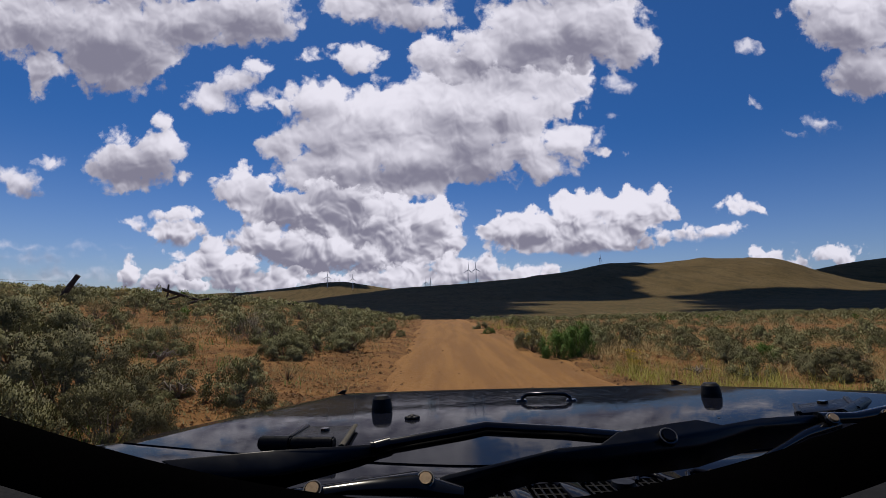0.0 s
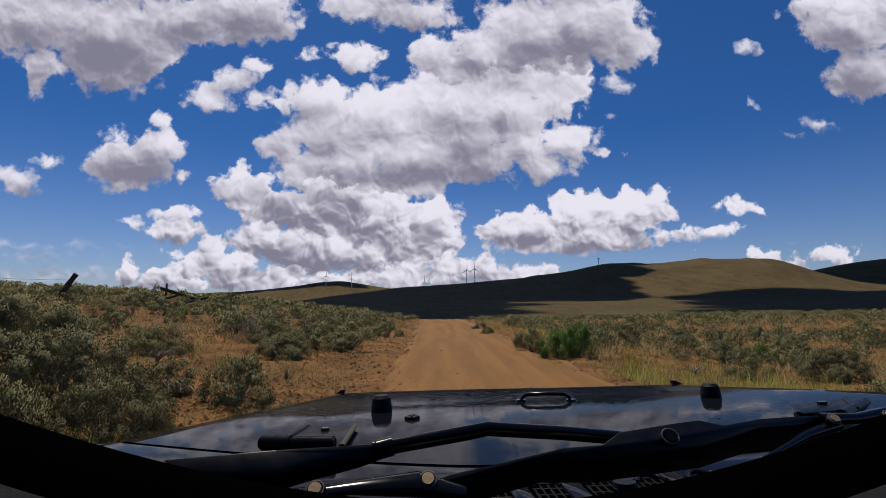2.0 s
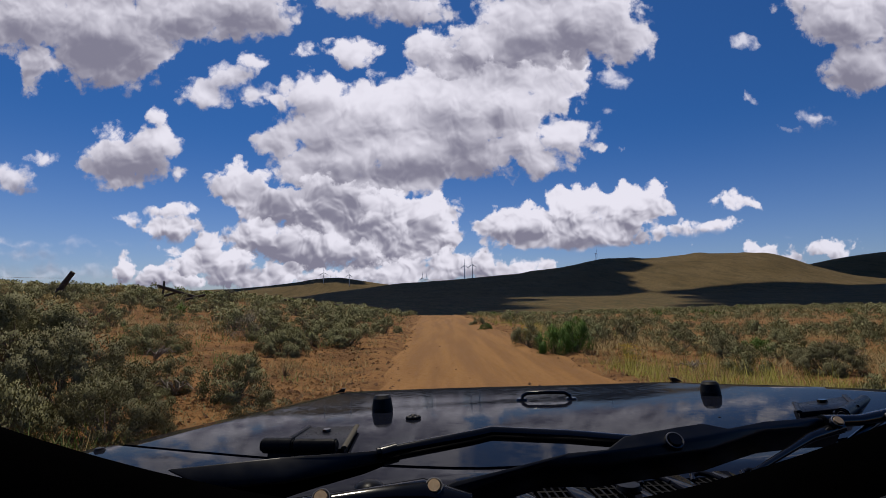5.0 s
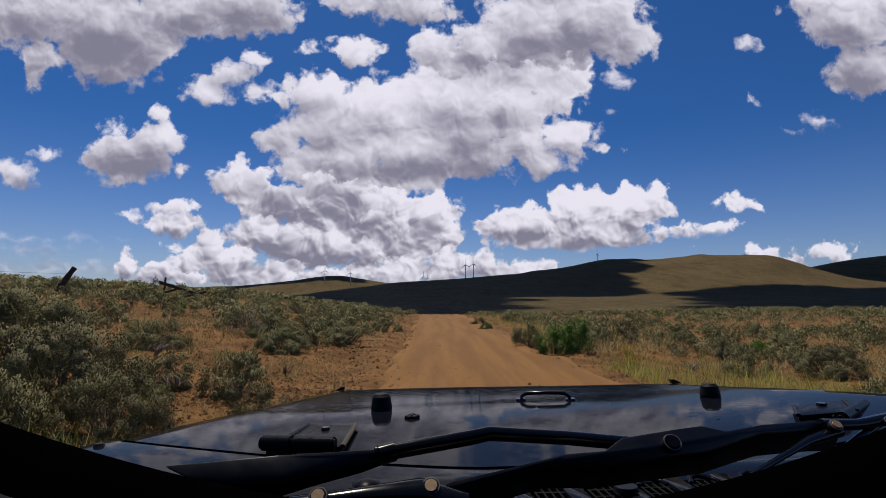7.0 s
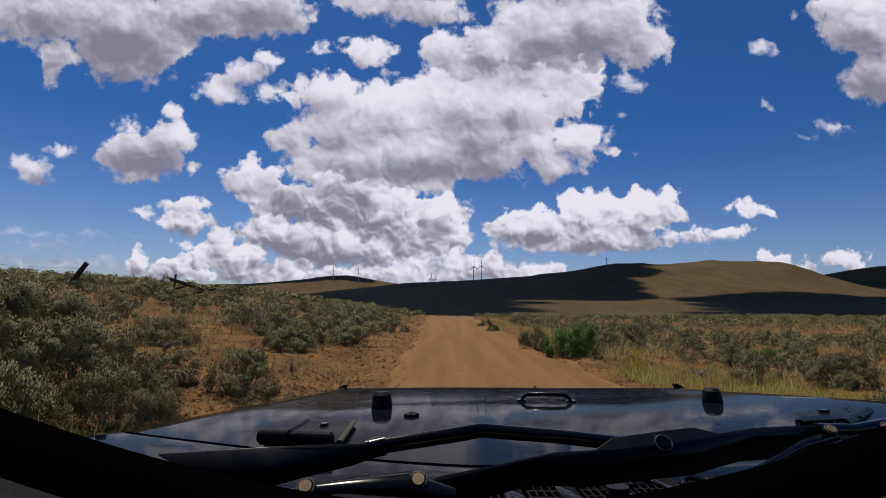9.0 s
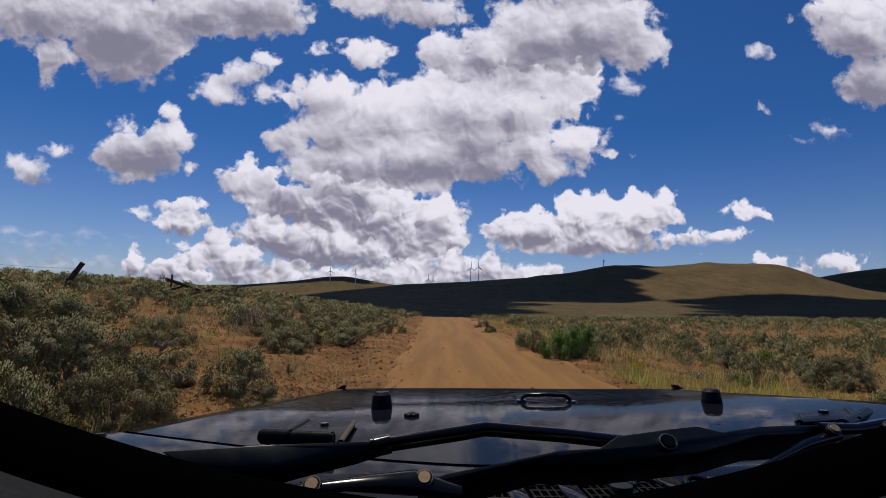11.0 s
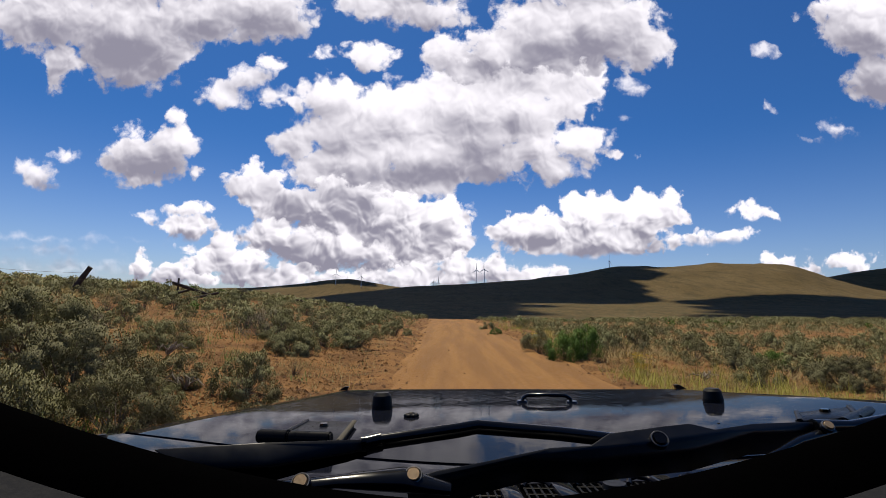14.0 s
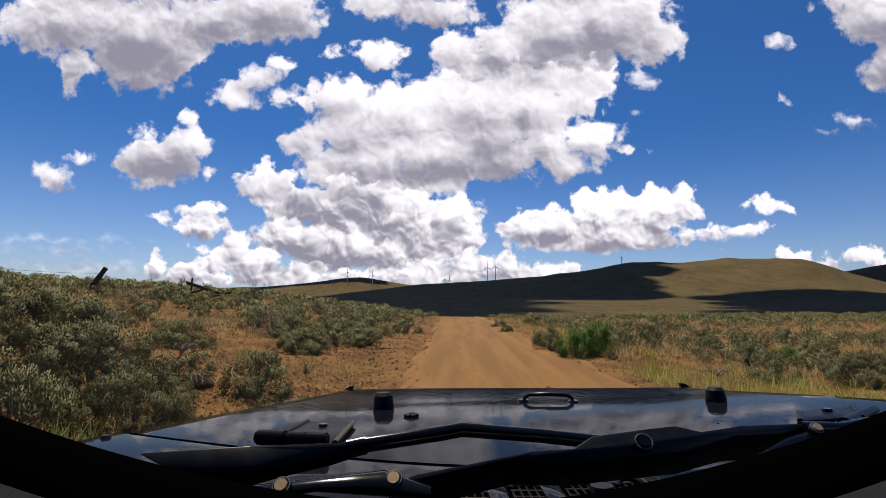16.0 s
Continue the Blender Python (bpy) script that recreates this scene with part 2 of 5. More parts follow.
# single clouds to the side
cloud([(2.1, 2.66, 0.68, 0.42), (2.4, 2.72, 0.8, 0.42), (2.75, 2.5, 0.52, 0.38), (2.85, 2.0, 0.2, 0.24), (2.2, 3.05, 0.55, 0.22), (3.25, 3.0, 0.14, 0.16)], 2.0, 3.3, 0.2, 1.0, 0.0)
cloud([(0.3, 3.02, 0.42, 0.27), (0.78, 2.76, 0.30, 0.16)], 2.6, 3.3, 0.25, 0.95, 0.12)
cloud([(3.7, 1.6, 0.45, 0.28), (4.1, 1.3, 0.38, 0.26), (4.45, 1.03, 0.3, 0.2), (4.6, 1.58, 0.35, 0.16)], 0.9, 2.0, 0.22, 0.97, 0.15)
cloud([(6.3, 0.88, 0.46, 0.3), (5.4, 0.87, 0.17, 0.09)], 0.5, 1.3, 0.18, 1.0, 0.15)
cloud([(13.2, 0.76, 0.22, 0.1), (13.3, 1.8, 0.08, 0.06), (10.95, 1.42, 0.18, 0.14), (10.8, 2.0, 0.1, 0.05)], 0.5, 1.9, 0.3, 0.8, 0.1)
cloud([(14.5, 2.15, 0.34, 0.17), (14.1, 2.3, 0.2, 0.08)], 1.9, 2.4, 0.3, 0.85, 0.1)
# the high masses that run on over the camera
cloud([(6.6, 0.0, 1.0, 0.3), (7.4, 0.15, 0.8, 0.3), (6.9, -0.8, 1.6, 0.5)], -0.8, 0.9, 0.2, 1.0, 0.0, 0.0, 0.28)
cloud([(8.5, 0.75, 0.55, 0.42), (9.4, 0.55, 1.1, 0.72), (10.4, 0.4, 1.15, 0.78), (11.2, 0.65, 0.42, 0.5), (7.7, 0.85, 0.55, 0.34), (8.1, 1.15, 0.5, 0.2), (10.0, -0.5, 1.4, 0.6)], -0.5, 1.9, 0.18, 1.0, 0.05, 0.0, 0.35)
cloud([(0.4, 0.2, 1.2, 0.7), (1.9, 0.5, 1.1, 0.8), (3.2, 0.25, 1.2, 0.52), (4.4, 0.15, 1.0, 0.48), (2.6, 0.9, 0.6, 0.5), (2.0, 1.15, 0.75, 0.4), (0.75, 1.0, 0.40, 0.42), (0.62, 1.40, 0.18, 0.28), (1.8, -0.7, 2.4, 0.7)], -0.9, 1.8, 0.2, 1.0, -0.02, 0.0, 0.40)
cloud([(15.1, 0.35, 0.95, 0.62), (15.3, 1.25, 0.7, 0.5), (14.6, 0.0, 0.7, 0.3), (16.6, 0.2, 1.2, 1.2)], -0.9, 2.0, 0.2, 1.0, 0.05, 0.0, 0.30)

back = wt.nodes.new("ShaderNodeBackground")
plug(wt, back, "Color", sky)
back.inputs["Strength"].default_value = 1.0
wt.links.new(back.outputs[0], wt.nodes.new("ShaderNodeOutputWorld").inputs[0])
world.cycles.sampling_method, world.cycles.sample_map_resolution = "MANUAL", 512

lamp = bpy.data.lights.new("sun", "SUN")
lamp.energy, lamp.angle, lamp.color = 3.3, radians(0.53), (1.0, 0.89, 0.72)
sun = new("sun", lamp)
sun_way = Vector((math.sin(radians(SUN_TURN)) * math.cos(radians(SUN_HIGH)), math.cos(radians(SUN_TURN)) * math.cos(radians(SUN_HIGH)), math.sin(radians(SUN_HIGH))))
sun.matrix_world = look(sun_way * 3000, (0, 0, 0))

# ---- materials ----


def material(name, tones, scale=6.0, fine=60.0, rough=0.8, bump=0.3, bump_scale=40.0, metal=0.0, coat=0.0, vary=0.0, space="Object", sheen=0.0, drawn=1.0, crisp=0.18):
    """A surface in two or three tones, mixed by broad stains and fine grain, with relief."""
    m = bpy.data.materials.new(name)
    m.use_nodes = True
    t = m.node_tree
    b = t.nodes["Principled BSDF"]
    src = t.nodes.new("ShaderNodeTexCoord").outputs["Object"] if space == "Object" else t.nodes.new("ShaderNodeNewGeometry").outputs["Position"]
    broad = ramp(t, grain(t, vcalc(t, "MULTIPLY", src, (1.0, drawn, 1.0)), scale, 5.0), 0.5 - crisp, 0.5 + crisp)
    small = ramp(t, grain(t, src, fine, 4.0, 0.6), 0.3, 0.7)
    c = blend(t, broad, tones[0], tones[1])
    c = blend(t, calc(t, "MULTIPLY", small, 0.55), c, tones[2] if len(tones) > 2 else tones[1])
    if vary:
        info = t.nodes.new("ShaderNodeObjectInfo").outputs["Random"]
        hsv = t.nodes.new("ShaderNodeHueSaturation")
        plug(t, hsv, "Value", ramp(t, info, 0, 1, 1 - vary, 1 + vary, False))
        plug(t, hsv, "Hue", ramp(t, info, 0, 1, 0.5 - vary * 0.08, 0.5 + vary * 0.05, False))
        plug(t, hsv, "Color", c)
        c = hsv.outputs[0]
    plug(t, b, "Base Color", c)
    plug(t, b, "Roughness", ramp(t, small, 0, 1, max(0.02, rough - 0.06), min(1.0, rough + 0.06), False))
    b.inputs["Metallic"].default_value, b.inputs["Coat Weight"].default_value, b.inputs["Coat Roughness"].default_value = metal, coat, 0.04
    b.inputs["Sheen Weight"].default_value = sheen
    if bump:
        n = t.nodes.new("ShaderNodeBump")
        n.inputs["Strength"].default_value, n.inputs["Distance"].default_value = bump, 0.5 / bump_scale
        plug(t, n, "Height", grain(t, src, bump_scale, 6.0, 0.6))
        plug(t, b, "Normal", n.outputs[0])
    return m


def leafy(name, tones, vary=0.34, rough=0.65, through=0.24):
    """Leaves: each leaf its own tone, with light coming through."""
    m = bpy.data.materials.new(name)
    m.use_nodes = True
    t = m.node_tree
    b = t.nodes["Principled BSDF"]
    island = t.nodes.new("ShaderNodeNewGeometry").outputs["Random Per Island"]
    info = t.nodes.new("ShaderNodeObjectInfo").outputs["Random"]
    c = blend(t, ramp(t, island, 0, 1, 0.28, 0.72, False), tones[0], tones[1])
    c = blend(t, ramp(t, grain(t, t.nodes.new("ShaderNodeNewGeometry").outputs["Position"], 1.7, 3.0), 0.4, 0.7, 0.0, 0.75), c, tones[2])
    hsv = t.nodes.new("ShaderNodeHueSaturation")
    plug(t, hsv, "Value", ramp(t, info, 0, 1, 1 - vary, 1 + vary, False))
    plug(t, hsv, "Hue", ramp(t, info, 0, 1, 0.482, 0.518, False))
    plug(t, hsv, "Color", c)
    plug(t, b, "Base Color", hsv.outputs[0])
    b.inputs["Roughness"].default_value = rough
    b.inputs["Specular IOR Level"].default_value = 0.2
    glow = t.nodes.new("ShaderNodeBsdfTranslucent")
    plug(t, glow, "Color", hsv.outputs[0])
    mix = t.nodes.new("ShaderNodeMixShader")
    mix.inputs[0].default_value = through
    t.links.new(b.outputs[0], mix.inputs[1])
    t.links.new(glow.outputs[0], mix.inputs[2])
    t.links.new(mix.outputs[0], t.nodes["Material Output"].inputs[0])
    return m


SOIL = material("rust brown soil with dry litter", [(0.100, 0.043, 0.0150), (0.235, 0.114, 0.0400), (0.265, 0.160, 0.072)], 0.9, 13.0, 0.95, 1.0, 14.0, space="World", crisp=0.13)
FAR_GRASS = material("dry bunchgrass hillside", [(0.129, 0.092, 0.041), (0.160, 0.115, 0.055), (0.052, 0.040, 0.020)], 0.006, 0.16, 0.95, 0.5, 0.25, space="World")
ft, fb = FAR_GRASS.node_tree, FAR_GRASS.node_tree.nodes["Principled BSDF"]
where = ft.nodes.new("ShaderNodeNewGeometry").outputs["Position"]
turf = fb.inputs["Base Color"].links[0].from_socket
fb.inputs["Specular IOR Level"].default_value = 0.05
SOIL.node_tree.nodes["Principled BSDF"].inputs["Specular IOR Level"].default_value = 0.1
# patches of brush and bare stony draws, from thirty metres down to six
brush = ramp(ft, grain(ft, vcalc(ft, "MULTIPLY", where, (1.0, 0.22, 1.0)), 0.030, 7.0, 0.72), 0.48, 0.62, 0.0, 0.55)
stony = ramp(ft, grain(ft, vcalc(ft, "MULTIPLY", where, (1.0, 0.25, 1.0)), 0.011, 5.0, 0.65), 0.54, 0.70, 0.0, 0.5)
turf = blend(ft, stony, turf, (0.154, 0.117, 0.064))
turf = blend(ft, brush, turf, (0.056, 0.045, 0.023))
# single shrubs on the plain before the hills
plain_y = ft.nodes.new("ShaderNodeSeparateXYZ")
plug(ft, plain_y, 0, where)
dots = ramp(ft, grain(ft, vcalc(ft, "MULTIPLY", where, (1.0, 0.30, 1.0)), 0.13, 4.0, 0.6), 0.50, 0.58, 0.0, 0.75)
dots = calc(ft, "MULTIPLY", dots, ramp(ft, plain_y.outputs[1], 1250.0, 1700.0, 1.0, 0.25))
plug(ft, fb, "Base Color", blend(ft, dots, turf, (0.060, 0.060, 0.030)))
ROAD = material("packed orange dirt", [(0.204, 0.094, 0.0195), (0.292, 0.140, 0.0310), (0.216, 0.100, 0.0215)], 1.6, 9.0, 0.95, 1.0, 11.0, space="World", drawn=0.06, crisp=0.10)
CLOD = material("clods and stones", [(0.1500, 0.0680, 0.0250), (0.2300, 0.1300, 0.0620), (0.0950, 0.0420, 0.0150)], 3.0, 30.0, 0.95, 0.5, 40.0, space="World")
SAGE = leafy("grey green sage leaves", [(0.112, 0.116, 0.052), (0.232, 0.230, 0.116), (0.092, 0.091, 0.038)], 0.28, 0.65, 0.07)
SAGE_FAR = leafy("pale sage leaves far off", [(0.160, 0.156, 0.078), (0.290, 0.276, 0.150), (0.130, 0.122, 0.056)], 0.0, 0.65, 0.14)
BARE = leafy("bleached bare twigs", [(0.130, 0.112, 0.092), (0.250, 0.225, 0.190), (0.100, 0.084, 0.068)], 0.1, 0.8, 0.05)
DULL = leafy("dull olive leaves", [(0.0960, 0.0960, 0.0430), (0.1600, 0.1580, 0.0780), (0.0800, 0.0720, 0.0320)], 0.28, 0.65, 0.14)
GREEN = leafy("fresh green rabbitbrush leaves", [(0.050, 0.105, 0.016), (0.105, 0.175, 0.034), (0.042, 0.085, 0.013)])
STRAW = leafy("dry straw", [(0.245, 0.195, 0.090), (0.350, 0.285, 0.150), (0.180, 0.138, 0.062)], 0.1, 0.8, 0.3)
LUSH = leafy("yellow green grass", [(0.180, 0.180, 0.038), (0.330, 0.290, 0.080), (0.220, 0.185, 0.055)], 0.1, 0.7, 0.35)
LITTER = leafy("brown bark litter", [(0.085, 0.046, 0.022), (0.230, 0.150, 0.078), (0.060, 0.032, 0.015)], 0.1, 0.85, 0.05)
YELLOW = leafy("yellow blossom", [(0.62, 0.48, 0.04), (0.75, 0.60, 0.06), (0.5, 0.4, 0.04)], 0.1, 0.7, 0.2)
TWIG = material("grey brown woody stems", [(0.095, 0.07, 0.05), (0.16, 0.125, 0.095)], 8.0, 60.0, 0.9, 0.4, 60.0, vary=0.2)
OLD_WOOD = material("weathered dark fence wood", [(0.045, 0.034, 0.026), (0.085, 0.066, 0.050), (0.03, 0.022, 0.017)], 3.0, 40.0, 0.9, 0.7, 50.0)
GREY_WOOD = material("bleached grey wood", [(0.20, 0.17, 0.13), (0.30, 0.26, 0.21), (0.13, 0.11, 0.085)], 3.0, 40.0, 0.9, 0.6, 50.0)
WIRE = material("rusty wire", [(0.14, 0.09, 0.06), (0.22, 0.17, 0.13)], 9.0, 90.0, 0.6, 0.1, 90.0, metal=0.7)
TOWER = material("white tower paint", [(0.78, 0.78, 0.77), (0.72, 0.72, 0.71)], 0.1, 2.0, 0.45, 0.0, space="Object")
MIST = material("cloud vapour", [(0.85, 0.85, 0.86), (0.80, 0.80, 0.82)], 0.01, 0.05, 1.0, 0.0)

PAINT = material("dark blue grey car paint under a film of dust", [(0.0050, 0.0062, 0.0115), (0.0070, 0.0082, 0.0145), (0.0095, 0.0106, 0.0160)], 2.5, 38.0, 0.05, 0.0, 9.0)
PAINT.node_tree.nodes["Principled BSDF"].inputs["Specular IOR Level"].default_value = 0.014
RUBBER = material("black rubber", [(0.006, 0.006, 0.007), (0.010, 0.010, 0.011)], 20.0, 140.0, 0.55, 0.15, 160.0)
RUBBER.node_tree.nodes["Principled BSDF"].inputs["Specular IOR Level"].default_value = 0.2
BLACK = material("satin black coated steel", [(0.003, 0.003, 0.004), (0.005, 0.005, 0.006)], 4.0, 9.0, 0.17, 0.0, 200.0)
BLACK.node_tree.nodes["Principled BSDF"].inputs["Specular IOR Level"].default_value = 0.5
# near-black for the windscreen seal; elsewhere it puts shade into the colour
SEAL_SHADE = material("matt black seal", [(0.0004, 0.0004, 0.0006), (0.0007, 0.0007, 0.0010)], 10.0, 90.0, 1.0, 0.1, 90.0)
SEAL_SHADE.node_tree.nodes["Principled BSDF"].inputs["Specular IOR Level"].default_value = 0.01
DASH = material("dark grey moulded dashboard plastic", [(0.010, 0.011, 0.015), (0.014, 0.015, 0.020)], 8.0, 220.0, 0.85, 0.25, 320.0)
# bluish tones put the sky's reflection on the arms into the colour
ARM = material("dusty satin black pressed steel", [(0.0070, 0.0082, 0.0125), (0.0110, 0.0122, 0.0180), (0.0150, 0.0156, 0.0190)], 5.0, 30.0, 0.34, 0.0)
DASH.node_tree.nodes["Principled BSDF"].inputs["Specular IOR Level"].default_value = 0.12
HINGE = material("dusty black hinge coating", [(0.0050, 0.0058, 0.0090), (0.0085, 0.0095, 0.0130), (0.0140, 0.0140, 0.0155)], 12.0, 90.0, 0.32, 0.05, 160.0)
HINGE.node_tree.nodes["Principled BSDF"].inputs["Specular IOR Level"].default_value = 0.05
RIBBON = material("yellowed sealing strip", [(0.040, 0.033, 0.019), (0.060, 0.049, 0.029)], 20.0, 90.0, 0.8, 0.1, 90.0)
BRASS = material("dull yellow zinc bolt", [(0.50, 0.36, 0.22), (0.62, 0.47, 0.30), (0.33, 0.22, 0.13)], 40.0, 200.0, 0.42, 0.2, 200.0, metal=0.55)
STEEL = material("grey steel rim", [(0.22, 0.22, 0.23), (0.30, 0.30, 0.31)], 6.0, 60.0, 0.4, 0.05, 60.0, metal=0.8)
MESH = material("black plastic mesh", [(0.003, 0.003, 0.0035), (0.005, 0.005, 0.006)], 30.0, 200.0, 0.5, 0.1, 200.0)
MESH.node_tree.nodes["Principled BSDF"].inputs["Specular IOR Level"].default_value = 0.08

# ---- small tools ----


def part(name, bm, mat, parent=None, label="", smooth=0.0):
    """Links a bmesh as one mesh object under a thing or a part."""
    me = bpy.data.meshes.new(name)
    bm.normal_update()
    bm.to_mesh(me)
    bm.free()
    me.materials.append(mat)
    if smooth:
        me.shade_smooth()
        me.set_sharp_from_angle(angle=radians(smooth))
    ob = new(name, me)
    ob.parent = parent
    if label:
        tagged(ob, label)
    return ob


def arrays(name, verts, faces, mat, parent=None, smooth=False):
    me = bpy.data.meshes.new(name)
    me.from_pydata(verts, [], faces)
    me.materials.append(mat)
    if smooth:
        me.shade_smooth()
    ob = new(name, me)
    ob.parent = parent
    return ob


def thing(name, m, label, category, group="", kind=""):
    ob = new(name)
    ob.empty_display_size = 0.2
    ob.matrix_world = m
    return tagged(ob, label, category, group, kind)


def box(bm, x0, x1, y0, y1, z0, z1, bevel=0.0, seg=2):
    g = bmesh.ops.create_cube(bm, size=1.0)["verts"]
    bmesh.ops.scale(bm, vec=(x1 - x0, y1 - y0, z1 - z0), verts=g)
    bmesh.ops.translate(bm, vec=((x0 + x1) / 2, (y0 + y1) / 2, (z0 + z1) / 2), verts=g)
    if bevel:
        edges = list({e for v in g for e in v.link_edges})
        bmesh.ops.bevel(bm, geom=edges, offset=bevel, segments=seg, affect="EDGES", profile=0.5)
    return bm


def rod(bm, a, b, r0, r1=None, sides=14, caps=True):
    """A tapered round bar from a to b."""
    a, b = Vector(a), Vector(b)
    m = Matrix.Translation((a + b) / 2) @ (b - a).to_track_quat("Z", "Y").to_matrix().to_4x4()
    bmesh.ops.create_cone(bm, cap_ends=caps, segments=sides, radius1=r0, radius2=r0 if r1 is None else r1, depth=(b - a).length, matrix=m)
    return bm


def tube(bm, pts, radii, sides=10, flat=1.0, up=(0, 0, 1)):
    """A bar of elliptic section swept along points; flat: its height over its width."""
    rings = []
    for i, q in enumerate(pts):
        q = Vector(q)
        way = (Vector(pts[min(i + 1, len(pts) - 1)]) - Vector(pts[max(i - 1, 0)])).normalized()
        side = way.cross(Vector(up)).normalized()
        top = side.cross(way).normalized()
        rings.append([bm.verts.new(q + side * math.cos(k) * radii[i] + top * math.sin(k) * radii[i] * flat) for k in np.linspace(0, 2 * math.pi, sides, endpoint=False)])
    for r0, r1 in zip(rings, rings[1:]):
        for k in range(sides):
            bm.faces.new((r0[k], r0[(k + 1) % sides], r1[(k + 1) % sides], r1[k]))
    bm.faces.new(rings[0][::-1])
    bm.faces.new(rings[-1])
    bmesh.ops.recalc_face_normals(bm, faces=bm.faces)
    return bm


def slab(bm, outline, drop, bevel=0.0):
    """A plate with the given outline, thickened along the vector drop."""
    top = bm.faces.new([bm.verts.new(q) for q in outline])
    low = bmesh.ops.extrude_face_region(bm, geom=[top])["geom"]
    moved = [g for g in low if isinstance(g, bmesh.types.BMVert)]
    bmesh.ops.translate(bm, vec=drop, verts=moved)
    bmesh.ops.recalc_face_normals(bm, faces=bm.faces)
    if bevel:
        bmesh.ops.bevel(bm, geom=list(bm.edges), offset=bevel, segments=2, affect="EDGES", profile=0.5)
    return bm


# ---- the lie of the land ----
CREST = 62.0


def step(v, lo, hi):
    k = np.clip((v - lo) / (hi - lo), 0, 1)
    return k * k * (3 - 2 * k)


TABLES = {}


def lumps(x, y, seed, octaves=4, gain=0.5):
    """Smooth value noise over arrays, about -1 to 1."""
    out, amp = np.zeros_like(x), 1.0
    if seed not in TABLES:
        TABLES[seed] = np.random.RandomState(seed).rand(256, 256) * 2 - 1
    table = TABLES[seed]
    for o in range(octaves):
        fx, fy = x * 2 ** o + 31.7 * o, y * 2 ** o + 17.3 * o
        ix, iy = np.floor(fx).astype(int), np.floor(fy).astype(int)
        tx, ty = fx - ix, fy - iy
        tx, ty = tx * tx * (3 - 2 * tx), ty * ty * (3 - 2 * ty)
        a, b = table[ix % 256, iy % 256], table[(ix + 1) % 256, iy % 256]
        c, d = table[ix % 256, (iy + 1) % 256], table[(ix + 1) % 256, (iy + 1) % 256]
        out += amp * (a * (1 - tx) * (1 - ty) + b * tx * (1 - ty) + c * (1 - tx) * ty + d * tx * ty)
        amp *= gain
    return out


def road_mid(y):
    return 1.42 - 0.031 * y


ROAD_HALF = 2.2


def skyline(u, knots):
    """A smooth ridge height over the bearing u (tangent), from a few heights."""
    us, hs = np.array(knots).T
    w = 0.03
    return sum(np.interp(u + k * w, us, hs, left=0, right=0) * g for k, g in ((-1.2, 0.2), (-0.5, 0.3), (0.5, 0.3), (1.2, 0.2)))


def land(x, y):
    """Height of the ground."""
    x, y = np.asarray(x, float), np.asarray(y, float)
    r = np.hypot(x, y)
    near = 1 - step(r, 90, 260)
    off = x - road_mid(y)
    left = np.clip(-off - 3.6, 0, None)
    bank = 6.0 * (1 - np.exp(-left * 0.118 / 6.0)) * near
    right = (-0.15 * step(off, 3, 10) + 0.55 * step(off, 10, 45)) * near
    fall = -np.where(y > 0, step(y, CREST - 12, 190) * 12.0, 0) * (0.35 + 0.65 * step(off, -45, 5)) * (1 - step(r, 260, 900)) - 6.0 * step(r, 260, 900)
    plain = 20.0 * step(r, 500, 1900)
    side = np.abs(off)
    verge = step(side, ROAD_HALF, ROAD_HALF + 1.0)
    rough = (0.05 * lumps(x * 0.9, y * 0.9, 3, 4) + 0.12 * lumps(x * 0.17, y * 0.17, 5, 3)) * verge * near - 0.07 * (1 - verge) * near
    heap = 0.10 * np.exp(-((side - ROAD_HALF - 0.55) / 0.35) ** 2) * near * (0.6 + 0.4 * lumps(x * 0.4, y * 0.4, 8, 2))
    u = np.where(y > 1, x / np.maximum(y, 1), np.sign(x) * 9)
    front = np.where(y > 1, 1.0, 0.0)
    main = skyline(u, [(-0.30, 0), (-0.22, 40), (-0.10, 75), (0.06, 112), (0.19, 145), (0.30, 186), (0.39, 205), (0.50, 237), (0.62, 240), (0.69, 200), (0.74, 160), (0.84, 90), (1.1, 60), (2.0, 40)])
    back = skyline(u, [(-0.50, 0), (-0.40, 80), (-0.32, 124), (-0.26, 146), (-0.235, 178), (-0.22, 182), (-0.195, 160), (-0.16, 128), (-0.10, 88), (0.0, 60), (0.5, 60), (0.66, 120), (0.74, 210), (0.82, 285), (0.92, 325), (1.3, 160)])
    far = skyline(u, [(-1.4, 30), (-0.9, 70), (-0.62, 70), (-0.50, 92), (-0.42, 108), (-0.3, 70), (0.2, 20)])
    flat = 1 / np.sqrt(1 + np.minimum(u * u, 9))
    main, back, far = main * flat, back * flat, far * flat
    spurs = 1 + 0.10 * lumps(u * 9, y * 0.0012, 11, 3)
    hills = front * (main * step(r, 1400, 2900) * (1 - 0.75 * step(r, 2950, 3500)) * np.where(step(r, 2850, 2950) > 0, 1, spurs)
                     + back * step(r, 3100, 4050) * (1 - step(r, 4100, 4500)) + far * step(r, 4000, 4500))
    ring = (1 - front) * 60 * step(r, 1800, 4200)
    gully = 2.2 * lumps(x * 0.004, y * 0.004, 13, 4) * step(r, 400, 1500)
    return bank + right + fall + plain + rough + heap + hills + ring + gully


